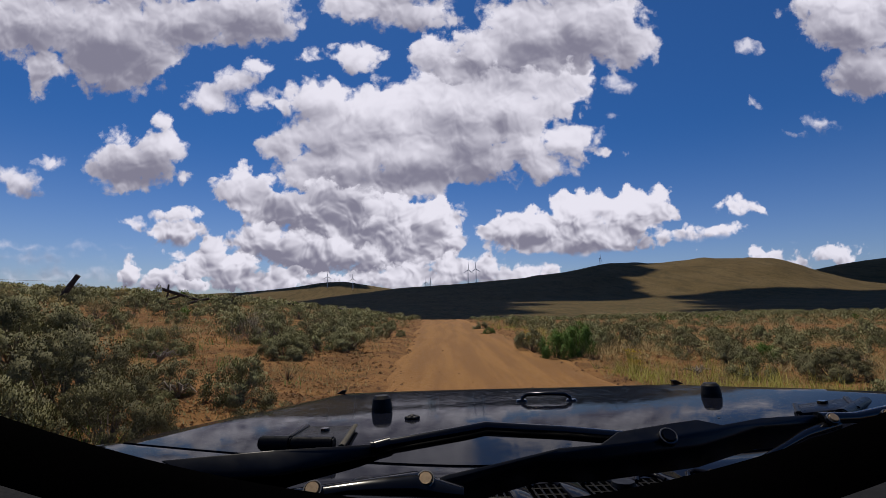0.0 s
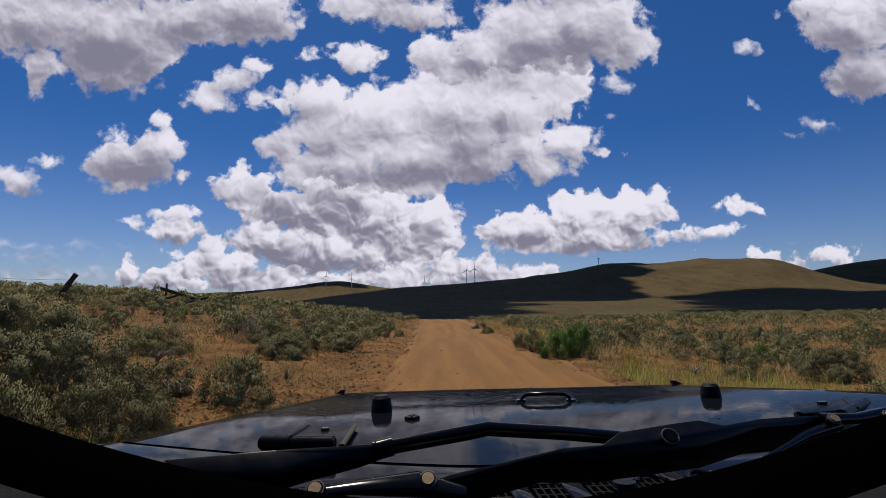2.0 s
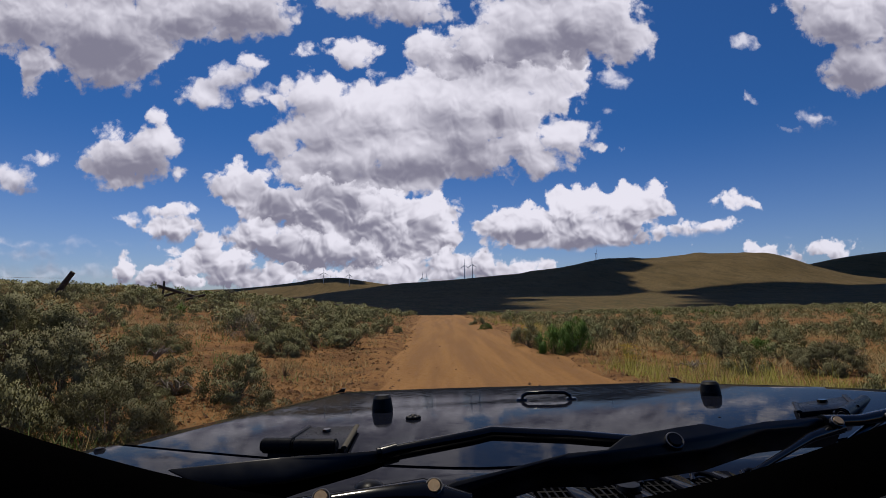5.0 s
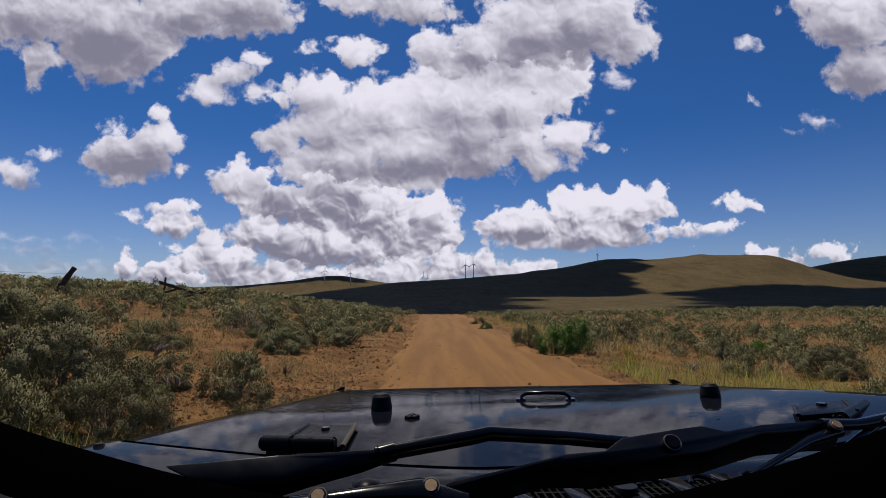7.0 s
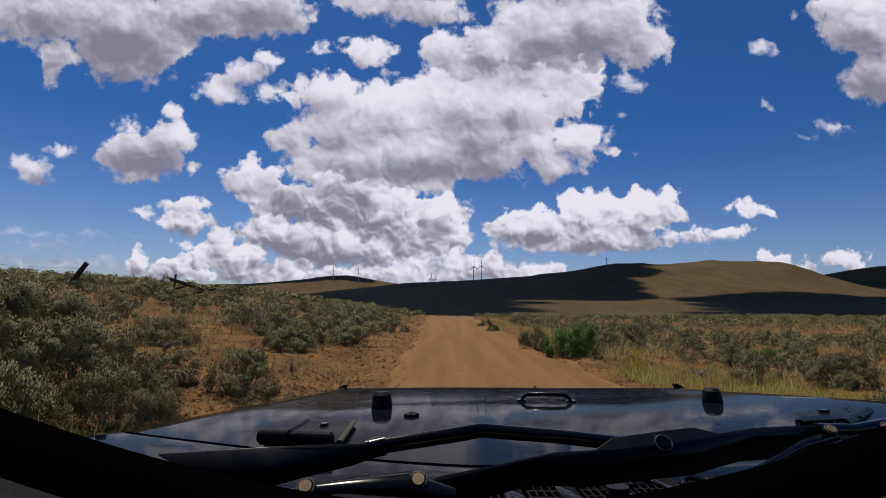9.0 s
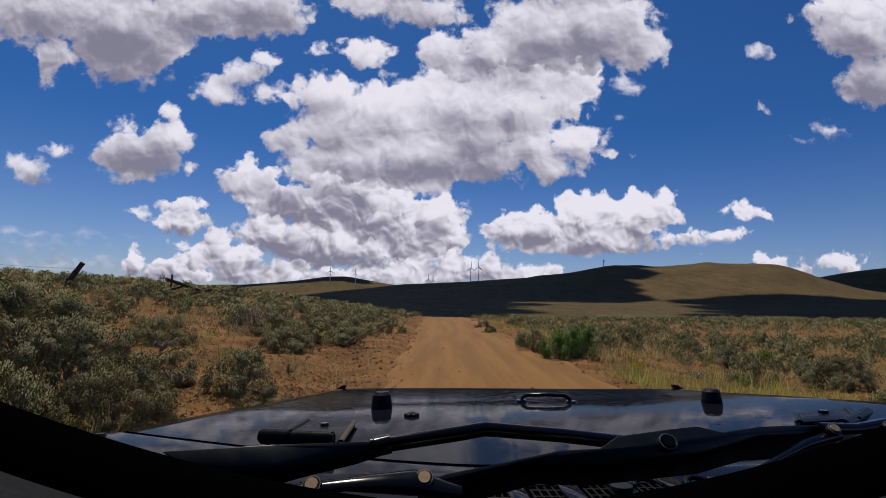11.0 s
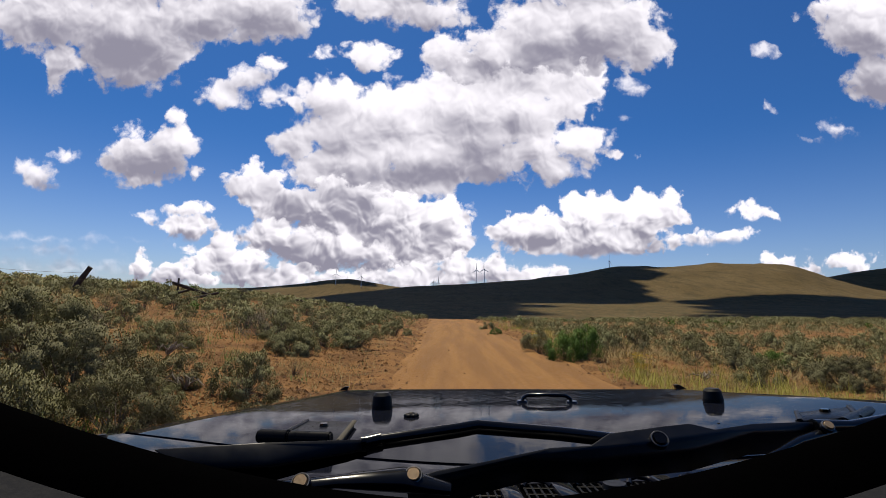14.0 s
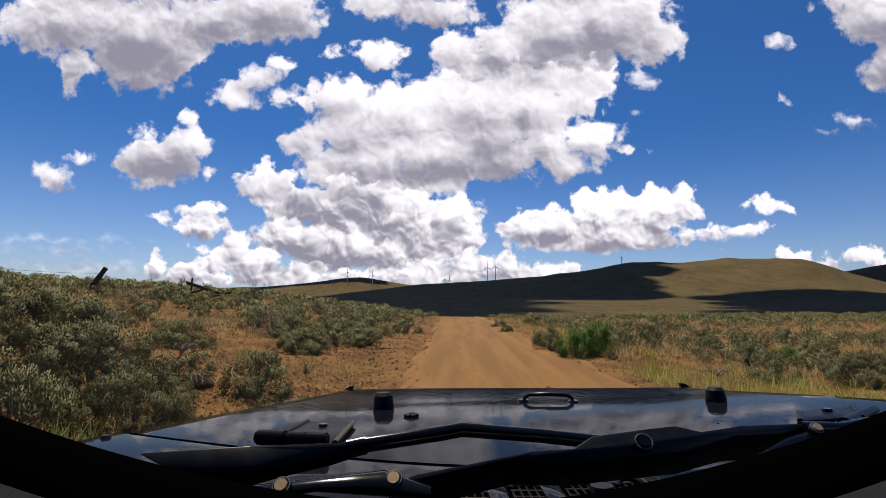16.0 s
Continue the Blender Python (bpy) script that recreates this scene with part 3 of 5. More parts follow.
def build_ground():
    az = np.radians(np.concatenate([np.arange(-52, 52, 0.16), np.arange(52, 308, 2.0)]))
    rad = [0.6]
    while rad[-1] < 4700:
        rad.append(rad[-1] * 1.026 + 0.02)
    rad = np.array(rad)
    a, r = np.meshgrid(az, rad)
    x, y = np.sin(a) * r, np.cos(a) * r
    z = land(x, y)
    n, m = len(az), len(rad)
    verts = np.stack([x, y, z], -1).reshape(-1, 3)
    verts = np.vstack([verts, [[0, 0, float(land(0.0, 0.0))]]])
    i = np.arange(m - 1)[:, None] * n
    j = np.arange(n)[None, :]
    k = (j + 1) % n
    quads = np.stack(np.broadcast_arrays(i + j, i + n + j, i + n + k, i + k), -1).reshape(-1, 4)
    faces = quads.tolist() + [[n * m, int(q), int((q + 1) % n)] for q in range(n)]
    ob = arrays("ground", verts.tolist(), faces, SOIL, smooth=True)
    ob.data.materials.append(FAR_GRASS)
    idx = np.zeros(len(faces), np.int32)
    idx[:len(quads)] = (np.repeat(rad[:-1], n) > 150).astype(np.int32)
    ob.data.polygons.foreach_set("material_index", idx)
    return tagged(ob, "rust brown open rangeland rising to grassy hills", "ground", kind="structure")


def build_road():
    ys = np.concatenate([np.arange(-14, 34, 0.12), np.arange(34, 100, 0.4)])
    us = np.linspace(-1, 1, 61)
    v, u = np.meshgrid(ys, us, indexing="ij")
    edge = ROAD_HALF + 0.30 + 0.28 * lumps(v * 0.35, np.sign(u) * 7.0, 21, 3)
    x = road_mid(v) + u * edge
    base = land(road_mid(v), v)
    s = u * edge
    ruts = sum(np.exp(-((s - c) / 0.30) ** 2) * d for c, d in ((-1.05, -0.035), (0.55, -0.04), (1.35, -0.02)))
    ridge = 0.045 * np.exp(-(((np.abs(s) - 1.85) / 0.22) ** 2)) * (0.6 + lumps(v * 0.5, u, 22, 2))
    fine = 0.006 * lumps(x * 3.0, v * 1.2, 23, 4) + 0.016 * lumps(x * 4.0, v * 0.16, 24, 3)
    z = base + 0.085 + ruts + ridge + fine - 0.16 * step(np.abs(u), 0.86, 1.0)
    n = len(us)
    verts = np.stack([x, v, z], -1).reshape(-1, 3).tolist()
    faces = [(i * n + j, i * n + j + 1, (i + 1) * n + j + 1, (i + 1) * n + j) for i in range(len(ys) - 1) for j in range(n - 1)]
    ob = arrays("road", verts, faces, ROAD, smooth=True)
    return tagged(ob, "single track of packed orange dirt with wheel ruts", "dirt road", kind="structure")


build_ground()
build_road()

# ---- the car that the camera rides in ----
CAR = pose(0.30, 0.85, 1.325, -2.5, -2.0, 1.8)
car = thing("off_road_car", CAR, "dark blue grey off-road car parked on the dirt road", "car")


def hood_z(x, y):
    side = 0.028 * max(0.0, x) ** 2
    if y <= 0:
        return side + 0.04 * y
    k = min(y, 0.8)
    return side + 0.036 * k * (0.75 - k) - 0.018 * (y - k) - 0.006 * (1 - math.exp(-y / 0.05))


def hood_rear(u):
    u = min(1.0, max(0.0, u))
    return 0.055 + 0.377 * max(0.0, (0.42 - u) / 0.42) ** 1.25 + 0.25 * max(0.0, (u - 0.62) / 0.38) ** 1.6


def build_hood():
    bm = bmesh.new()
    nx, ny = 44, 26
    grid = []
    for j in range(ny + 1):
        v = j / ny
        row = []
        for i in range(nx + 1):
            u = i / nx
            lx = -1.090 + (0.38) * v ** 1.05
            rx = 0.995 - 0.41 * v ** 1.2
            x = lx + (rx - lx) * u
            rear = hood_rear(u)
            front = 1.33 - 0.33 * u * u
            y = rear + (front - rear) * v
            rim = min(u, 1 - u) * (rx - lx)
            z = hood_z(x, y) - 0.030 * max(0.0, 1 - rim / 0.05) ** 2 - 0.05 * max(0.0, (v - 0.955) / 0.045) ** 2
            row.append(bm.verts.new((x, y, z)))
        grid.append(row)
    for j in range(ny):
        for i in range(nx):
            bm.faces.new((grid[j][i], grid[j][i + 1], grid[j + 1][i + 1], grid[j + 1][i]))
    rim = [e for e in bm.edges if e.is_boundary]
    skirt = bmesh.ops.extrude_edge_only(bm, edges=rim)["geom"]
    bmesh.ops.translate(bm, vec=(0, 0, -0.045), verts=[g for g in skirt if isinstance(g, bmesh.types.BMVert)])
    bmesh.ops.recalc_face_normals(bm, faces=bm.faces)
    return part("hood", bm, PAINT, car, "glossy dark blue grey hood that mirrors the clouds", 35)


hood = build_hood()


def build_body():
    bm = bmesh.new()      # scuttle between hood and windscreen, with a narrow gap before it
    rows = []
    for j in range(15):
        row = []
        for i in range(57):
            x = -1.15 + 2.17 * i / 56
            y1 = hood_rear((x + 1.09) / 2.085) - 0.008 - max(0.0, -1.085 - x)
            y = -0.36 + (y1 + 0.36) * j / 14
            side = max(0.0, abs(x + 0.065) - 1.04)
            row.append(bm.verts.new((x, y, hood_z(x, y) - 0.0005 - side * 0.25 - (0.0015 if j == 14 else 0))))
        rows.append(row)
    for r0, r1 in zip(rows, rows[1:]):
        for i in range(56):
            bm.faces.new((r0[i], r0[i + 1], r1[i + 1], r1[i]))
    skirt = bmesh.ops.extrude_edge_only(bm, edges=[e for e in bm.edges if e.is_boundary])["geom"]
    bmesh.ops.translate(bm, vec=(0, 0, -0.12), verts=[g for g in skirt if isinstance(g, bmesh.types.BMVert)])
    bmesh.ops.recalc_face_normals(bm, faces=bm.faces)
    part("scuttle", bm, PAINT, car, smooth=35)
    bm = bmesh.new()
    for x0, x1 in ((-1.10, -1.02), (0.92, 1.0)):
        box(bm, x0, x1, -2.6, 0.55, -0.82, -0.125, 0.02)
    box(bm, -1.02, 0.92, -2.6, -2.54, -0.82, 0.62, 0.01)
    box(bm, -1.02, 0.92, -2.54, -0.36, -0.86, -0.80, 0.01)
    # unseen roof, added to close the cab and keep the dashboard dark
    box(bm, -1.10, 1.0, -2.6, -0.86, 0.60, 0.66, 0.02)
    for x0, x1 in ((-1.10, -1.04), (0.94, 1.0)):
        box(bm, x0, x1, -2.6, -1.0, -0.125, 0.60, 0.01)
    part("cab", bm, PAINT, car, smooth=35)
    bm = bmesh.new()
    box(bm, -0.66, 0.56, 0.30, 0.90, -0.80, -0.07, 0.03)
    part("engine_bay", bm, SEAL_SHADE, car)
    bm = bmesh.new()
    box(bm, -0.70, 0.60, 0.90, 0.98, -0.72, -0.075, 0.02)
    part("grille", bm, PAINT, car, smooth=35)
    for x in (-1.0, 0.88):
        for y in (0.55, -2.0):
            bm = bmesh.new()
            bmesh.ops.create_cone(bm, cap_ends=True, segments=40, radius1=0.39, radius2=0.39, depth=0.24, matrix=pose(x, y, -0.915, 0, 90, 0))
            bmesh.ops.bevel(bm, geom=[e for e in bm.edges if len(e.link_faces) == 2 and e.calc_face_angle(0) > 1], offset=0.04, segments=3, affect="EDGES")
            tyre = part("wheel", bm, RUBBER, car, "black rubber tyre on a grey rim", 40)
            bm = bmesh.new()
            bmesh.ops.create_cone(bm, cap_ends=True, segments=32, radius1=0.21, radius2=0.21, depth=0.25, matrix=pose(x, y, -0.915, 0, 90, 0))
            part("rim", bm, STEEL, tyre, smooth=40)


build_body()


def build_fittings():
    for x, y, k in ((-0.462, 0.699, 1.0), (0.499, 0.630, 0.82)):
        bm = bmesh.new()
        z = hood_z(x, y)
        for z0, z1, r0, r1 in ((0.0, 0.012, 0.031, 0.031), (0.012, 0.038, 0.0305, 0.027), (0.038, 0.047, 0.027, 0.020)):
            bmesh.ops.create_cone(bm, cap_ends=True, segments=28, radius1=r0 * k ** 0.6, radius2=r1 * k ** 0.6, depth=(z1 - z0) * k, matrix=pose(x, y, z + (z0 + z1) / 2 * k))
        part("rubber_stop", bm, RUBBER, car, "round black rubber stop on the hood", 40)
    loop = bmesh.new()
    z = hood_z(0, 0.76)
    tube(loop, [(-0.028, 0.778, z), (-0.026, 0.778, z + 0.012), (-0.012, 0.774, z + 0.021), (0.045, 0.760, z + 0.023), (0.100, 0.744, z + 0.021), (0.114, 0.740, z + 0.012), (0.116, 0.740, z)],
         [0.006] * 7, 10, 1.0, (0, 1, 0.05))
    part("strap_loop", loop, BLACK, car, "black steel strap loop bolted to the hood", 50)
    for x, y in ((-0.030, 0.778), (0.118, 0.739)):
        bm = bmesh.new()
        bmesh.ops.create_cone(bm, cap_ends=True, segments=20, radius1=0.018, radius2=0.015, depth=0.006, matrix=pose(x, y, z + 0.003))
        part("loop_foot", bm, BLACK, car, smooth=40)
    bm = bmesh.new()      # washer nozzle with a lobed rim
    for k in range(6):
        a = k * math.pi / 3
        bmesh.ops.create_uvsphere(bm, u_segments=10, v_segments=6, radius=0.008, matrix=pose(-0.366 + 0.013 * math.cos(a), 0.534 + 0.013 * math.sin(a), hood_z(0, 0.53) + 0.003) @ Matrix.Diagonal((1, 1, 0.75, 1)))
    bmesh.ops.create_uvsphere(bm, u_segments=14, v_segments=8, radius=0.011, matrix=pose(-0.366, 0.534, hood_z(0, 0.53) + 0.004) @ Matrix.Diagonal((1, 1, 0.80, 1)))
    part("washer_nozzle", bm, RUBBER, car, "black windscreen washer nozzle", 60)
    for x, y, r in ((-1.068, 0.355, 0.013), (0.346, 0.328, 0.004)):
        bm = bmesh.new()
        bmesh.ops.create_cone(bm, cap_ends=True, segments=18, radius1=r, radius2=r * 0.7, depth=r * 0.6, matrix=pose(x, y, r * 0.2 + hood_z(x, y) - 0.001))
        part("screw_head", bm, RUBBER, car, smooth=30)
    for x, y, s in ((-0.69, 1.325, 1), (0.585, 1.01, -1)):
        bm = bmesh.new()
        z = hood_z(x, y) - 0.006
        slab(bm, [(x - 0.026 * s, y, z), (x + 0.012 * s, y, z), (x + 0.018 * s, y - 0.002, z + 0.016), (x + 0.002 * s, y - 0.002, z + 0.016)], (0, 0.02, 0), 0.002)
        part("hood_catch", bm, RUBBER, car, "black rubber hood catch")


build_fittings()


def build_hinge(a, b, plate, rise, thick):
    """A hood hinge: knuckle barrel, strap plate with two ribs, bolts."""
    a, b = Vector(a), Vector(b)
    bm = bmesh.new()
    rod(bm, a, a.lerp(b, 0.42), thick, sides=24)
    rod(bm, a.lerp(b, 0.43), b, thick * 0.92, sides=24)
    rod(bm, a.lerp(b, -0.02), a.lerp(b, 0.0), thick * 0.7, thick * 0.92, 24)
    bmesh.ops.bevel(bm, geom=[e for e in bm.edges if len(e.link_faces) == 2 and e.calc_face_angle(0) > 1], offset=0.003, segments=2, affect="EDGES")
    barrel = part("hinge", bm, HINGE, car, "black hood hinge with a round knuckle", 40)
    bm = bmesh.new()
    way = (b - a).normalized()
    foot = [a + way * 0.01, a.lerp(b, 0.44), a.lerp(b, 0.44) + Vector((0, -0.01, -a.z - 0.003)), a + way * 0.01 + Vector((0, -0.01, -a.z - 0.003))]
    slab(bm, foot, (0, 0.03, 0), 0.002)
    part("knuckle_foot", bm, HINGE, barrel, smooth=40)
    bm = bmesh.new()
    plate = [(x, y, z + 0.006 + hood_z(x, y)) for x, y, z in plate]
    slab(bm, plate, (0, 0, -rise - 0.006), 0.0025)
    part("strap_plate", bm, HINGE, barrel, smooth=40)
    q = [Vector(v) for v in plate]
    for s0, s1 in ((q[0], q[3]), (q[1], q[2])):
        bm = bmesh.new()
        tube(bm, [s0 + Vector((0, 0, 0.001)), s1 + Vector((0, 0, 0.001))], [0.006, 0.006], 8, 0.6)
        part("rib", bm, RIBBON if s0 is q[1] and a.x < 0 else HINGE, barrel, smooth=50)
    mid = (q[0] + q[1]) * 0.36 + (q[2] + q[3]) * 0.14
    bm = bmesh.new()
    bmesh.ops.create_cone(bm, cap_ends=True, segments=6, radius1=0.011, radius2=0.010, depth=0.007, matrix=Matrix.Translation(mid + Vector((0, 0, 0.003))))
    part("bolt", bm, BLACK, barrel)


build_hinge((-0.655, 0.205, 0.022), (-0.505, 0.180, 0.019), [(-0.622, 0.451, 0.003), (-0.500, 0.425, 0.003), (-0.495, 0.200, 0.005), (-0.640, 0.225, 0.005)], 0.008, 0.0150)
build_hinge((0.545, 0.215, 0.017), (0.745, 0.385, 0.012), [(0.555, 0.365, 0.003), (0.705, 0.395, 0.003), (0.625, 0.270, 0.005), (0.490, 0.265, 0.005)], 0.008, 0.0135)


def build_wipers():
    # first wiper: broad spring cover running into a round arm
    bm = bmesh.new()
    slab(bm, [(-0.598, -0.292, 0.110), (-0.492, -0.252, 0.106), (-0.367, -0.222, 0.101), (-0.356, -0.218, 0.092), (-0.400, -0.236, 0.088), (-0.480, -0.268, 0.083), (-0.555, -0.292, 0.088)][::-1], (0, 0.010, -0.006), 0.0022)
    cover = part("wiper_arm", bm, ARM, car, "satin black wiper arm with a broad spring cover", 40)
    bm = bmesh.new()
    tube(bm, [(-0.385, -0.222, 0.0945), (-0.367, -0.218, 0.0955), (-0.269, -0.192, 0.102), (-0.243, -0.182, 0.104), (-0.14, -0.162, 0.090), (-0.05, -0.150, 0.076)], [0.0085] * 6, 14, 1.1, (0, 0.2, 1))
    part("arm_rod", bm, BLACK, cover, smooth=50)
    # shaded side of the arm, its darkness set by the near-black colour
    bm = bmesh.new()
    slab(bm, [(-0.555, -0.288, 0.087), (-0.480, -0.264, 0.083), (-0.400, -0.232, 0.088), (-0.356, -0.214, 0.092), (-0.360, -0.210, 0.084), (-0.400, -0.230, 0.076), (-0.450, -0.250, 0.070), (-0.500, -0.270, 0.062), (-0.560, -0.288, 0.070)][::-1], (0, 0.012, 0.0), 0.002)
    part("arm_side", bm, SEAL_SHADE, cover, smooth=40)
    bm = bmesh.new()
    rod(bm, (-0.380, -0.225, 0.094), (-0.362, -0.219, 0.0965), 0.0115, sides=18)
    part("collar", bm, BLACK, cover, smooth=50)
    # second wiper: pressed plate, with bosses and links
    bm = bmesh.new()
    top = [(-0.33, -0.292, 0.071), (-0.296, -0.282, 0.079), (-0.245, -0.267, 0.083), (-0.161, -0.242, 0.091), (-0.111, -0.232, 0.090), (-0.084, -0.217, 0.100), (-0.012, -0.202, 0.104),
           (0.027, -0.197, 0.106), (0.059, -0.197, 0.098), (0.115, -0.187, 0.102), (0.190, -0.177, 0.101), (0.222, -0.172, 0.098)]
    low = [(0.232, -0.172, 0.086), (0.188, -0.177, 0.088), (0.110, -0.192, 0.090), (0.076, -0.197, 0.084), (0.023, -0.212, 0.077), (-0.122, -0.242, 0.075), (-0.191, -0.252, 0.081),
           (-0.245, -0.267, 0.074), (-0.291, -0.287, 0.068), (-0.309, -0.292, 0.064)]
    slab(bm, (top + low)[::-1], (0.004, 0.026, -0.034), 0.0026)
    plate = part("wiper_arm", bm, ARM, car, "satin black pressed wiper arm with bosses and links", 40)
    bm = bmesh.new()
    tube(bm, [(0.200, -0.176, 0.094), (0.255, -0.170, 0.092), (0.330, -0.160, 0.098), (0.45, -0.14, 0.10)], [0.010, 0.008, 0.010, 0.010], 12, 0.9, (0, 0.2, 1))
    part("blade_holder", bm, BLACK, plate, smooth=50)
    bm = bmesh.new()
    tube(bm, [(0.222, -0.176, 0.086), (0.165, -0.196, 0.080), (0.130, -0.212, 0.073), (0.038, -0.256, 0.056)], [0.009, 0.0065, 0.0045, 0.003], 12, 0.9, (0, 0.2, 1))
    part("link", bm, BLACK, plate, smooth=50)
    bm = bmesh.new()
    tube(bm, [(0.304, -0.152, 0.089), (0.260, -0.172, 0.080), (0.212, -0.192, 0.068)], [0.006, 0.006, 0.004], 10, 0.8, (0, 0.2, 1))
    part("link", bm, BLACK, plate, smooth=50)
    for q, r, mat, owner in (((-0.319, -0.296, 0.078), 0.0070, BRASS, plate), ((0.209, -0.190, 0.0965), 0.0056, BRASS, plate), ((-0.022, -0.219, 0.0915), 0.0080, BLACK, plate), ((-0.432, -0.318, 0.080), 0.0070, BRASS, cover), ((0.296, -0.176, 0.0945), 0.006, BRASS, plate)):
        q = Vector(q)
        n = Vector((0, -0.75, 0.66)).normalized()
        bm = bmesh.new()
        rod(bm, q - n * 0.004, q + n * 0.0005, r * 1.45, r * 1.35, 24)
        part("boss", bm, ARM, owner, smooth=40)
        bm = bmesh.new()
        side = n.cross(Vector((1, 0, 0))).normalized()
        ring = [q + n * 0.0012 + (Vector((1, 0, 0)) * math.cos(k * math.pi / 10) + side * math.sin(k * math.pi / 10)) * r * 1.25 for k in range(21)]
        tube(bm, ring, [r * 0.12] * 21, 6, 1.0, n)
        part("washer", bm, STEEL, owner, smooth=60)
        bm = bmesh.new()
        rod(bm, q, q + n * 0.004, r, r * 0.92, 20)
        part("pivot_nut", bm, mat, owner, "dull brass coloured pivot nut" if mat is BRASS else "", 40)
    # linkage bracket under the arms
    bm = bmesh.new()
    tube(bm, [(-0.47, -0.315, 0.072), (-0.40, -0.305, 0.076), (-0.33, -0.296, 0.074), (-0.28, -0.292, 0.062)], [0.010, 0.008, 0.016, 0.008], 12, 0.5, (0, -0.6, 1))
    part("bracket", bm, BLACK, plate, smooth=50)


build_wipers()


def build_vents():
    bm = bmesh.new()
    # flat near-black plate stands in for the shade inside the vents
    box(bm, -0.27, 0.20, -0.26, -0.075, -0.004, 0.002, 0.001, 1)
    part("vent_recess", bm, SEAL_SHADE, car)
    for k in range(6):
        x = -0.255 + 0.076 * k
        grate = bmesh.new()
        for j in range(6):
            y0 = -0.24 + 0.026 * j
            rod(grate, (x + 0.004, y0, 0.005), (x + 0.046, y0 - 0.004, 0.005), 0.0018, sides=6)
        for j in range(4):
            rod(grate, (x + 0.008 + 0.011 * j, -0.25, 0.005), (x + 0.006 + 0.011 * j, -0.095, 0.005), 0.0018, sides=6)
        part("vent_mesh", grate, MESH, car)
        bm = bmesh.new()
        slab(bm, [(x + 0.050, -0.26, 0.012), (x + 0.078, -0.26, 0.012), (x + 0.072, -0.075, 0.010), (x + 0.044, -0.075, 0.010)], (0, 0, -0.012), 0.004)
        part("vent_bar", bm, PAINT, car, smooth=40)
        bm = bmesh.new()
        tube(bm, [(x + 0.004, -0.105, 0.006), (x + 0.012, -0.085, 0.008), (x + 0.025, -0.078, 0.009), (x + 0.038, -0.085, 0.008), (x + 0.046, -0.105, 0.006)], [0.004] * 5, 8)
        part("vent_rim", bm, PAINT, car, smooth=50)
    bm = bmesh.new()
    bmesh.ops.create_cone(bm, cap_ends=True, segments=20, radius1=0.017, radius2=0.015, depth=0.006, matrix=pose(-0.055, -0.14, 0.016))
    part("plug", bm, HINGE, car, "round grey plug in the vent panel", 40)
    bm = bmesh.new()
    bmesh.ops.create_uvsphere(bm, u_segments=24, v_segments=12, radius=0.026, matrix=pose(-0.422, -0.010, -0.009) @ Matrix.Diagonal((1, 1, 0.6, 1)))
    part("pivot_cap", bm, HINGE, car, "black domed wiper pivot cap", 60)


build_vents()


def build_dash():
    n = 49
    bm = bmesh.new()
    rows = []
    for lift, dy in ((0.0, 0.0), (-0.006, -0.012), (-0.030, -0.030), (-0.052, -0.040)):
        row = []
        for i in range(n):
            x = -0.84 + 1.10 * i / (n - 1)
            s = (x + 0.245) / 0.43
            z = 0.088 + 0.093 * abs(s) ** 1.75
            row.append(bm.verts.new((x, -0.412 + dy, z + lift * (1 + 0.2 * abs(s)))))
        rows.append(row)
    for r0, r1 in zip(rows, rows[1:]):
        for i in range(n - 1):
            bm.faces.new((r0[i], r0[i + 1], r1[i + 1], r1[i]))
    part("windscreen_seal", bm, SEAL_SHADE, car, "matt black windscreen seal", 40)
    bm = bmesh.new()
    rows = []
    for lift, dy in ((-0.030, -0.036), (-0.034, -0.07), (-0.05, -0.13), (-0.13, -0.17), (-0.40, -0.18)):
        row = []
        for i in range(n):
            x = -0.84 + 1.10 * i / (n - 1)
            s = (x + 0.245) / 0.43
            row.append(bm.verts.new((x, -0.412 + dy, 0.086 + 0.091 * abs(s) ** 1.75 + lift)))
        rows.append(row)
    for r0, r1 in zip(rows, rows[1:]):
        for i in range(n - 1):
            bm.faces.new((r0[i], r0[i + 1], r1[i + 1], r1[i]))
    part("dashboard", bm, DASH, car, "dark grey plastic dashboard top", 40)


build_dash()


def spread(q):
    """Scales about the camera's eye: hood and fittings open out and fall towards the front."""
    eye_local = Vector((-0.30, -0.85, 0.275))
    way = CAR.to_3x3() @ (Vector(q) - eye_local)
    return eye_local + (Vector(q) - eye_local) * (0.967 / (1 - SPREAD * way.y))


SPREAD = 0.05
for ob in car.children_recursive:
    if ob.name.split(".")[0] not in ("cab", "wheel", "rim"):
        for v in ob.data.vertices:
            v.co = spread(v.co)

# ---- plants ----


def kites(at, way, length, width, rng):
    """Many small pointed leaves: verts and faces."""
    n = len(at)
    side = np.cross(way, rng.normal(size=(n, 3)))
    side /= np.linalg.norm(side, axis=1, keepdims=True) + 1e-9
    length, width = np.broadcast_to(length, n)[:, None], np.broadcast_to(width, n)[:, None]
    bend = np.cross(side, way) * length * 0.12
    v = np.stack([at, at + way * length * 0.55 + side * width * 0.5 + bend, at + way * length, at + way * length * 0.55 - side * width * 0.5 + bend], 1)
    return v.reshape(-1, 3), (np.arange(n)[:, None] * 4 + np.arange(4)[None, :])


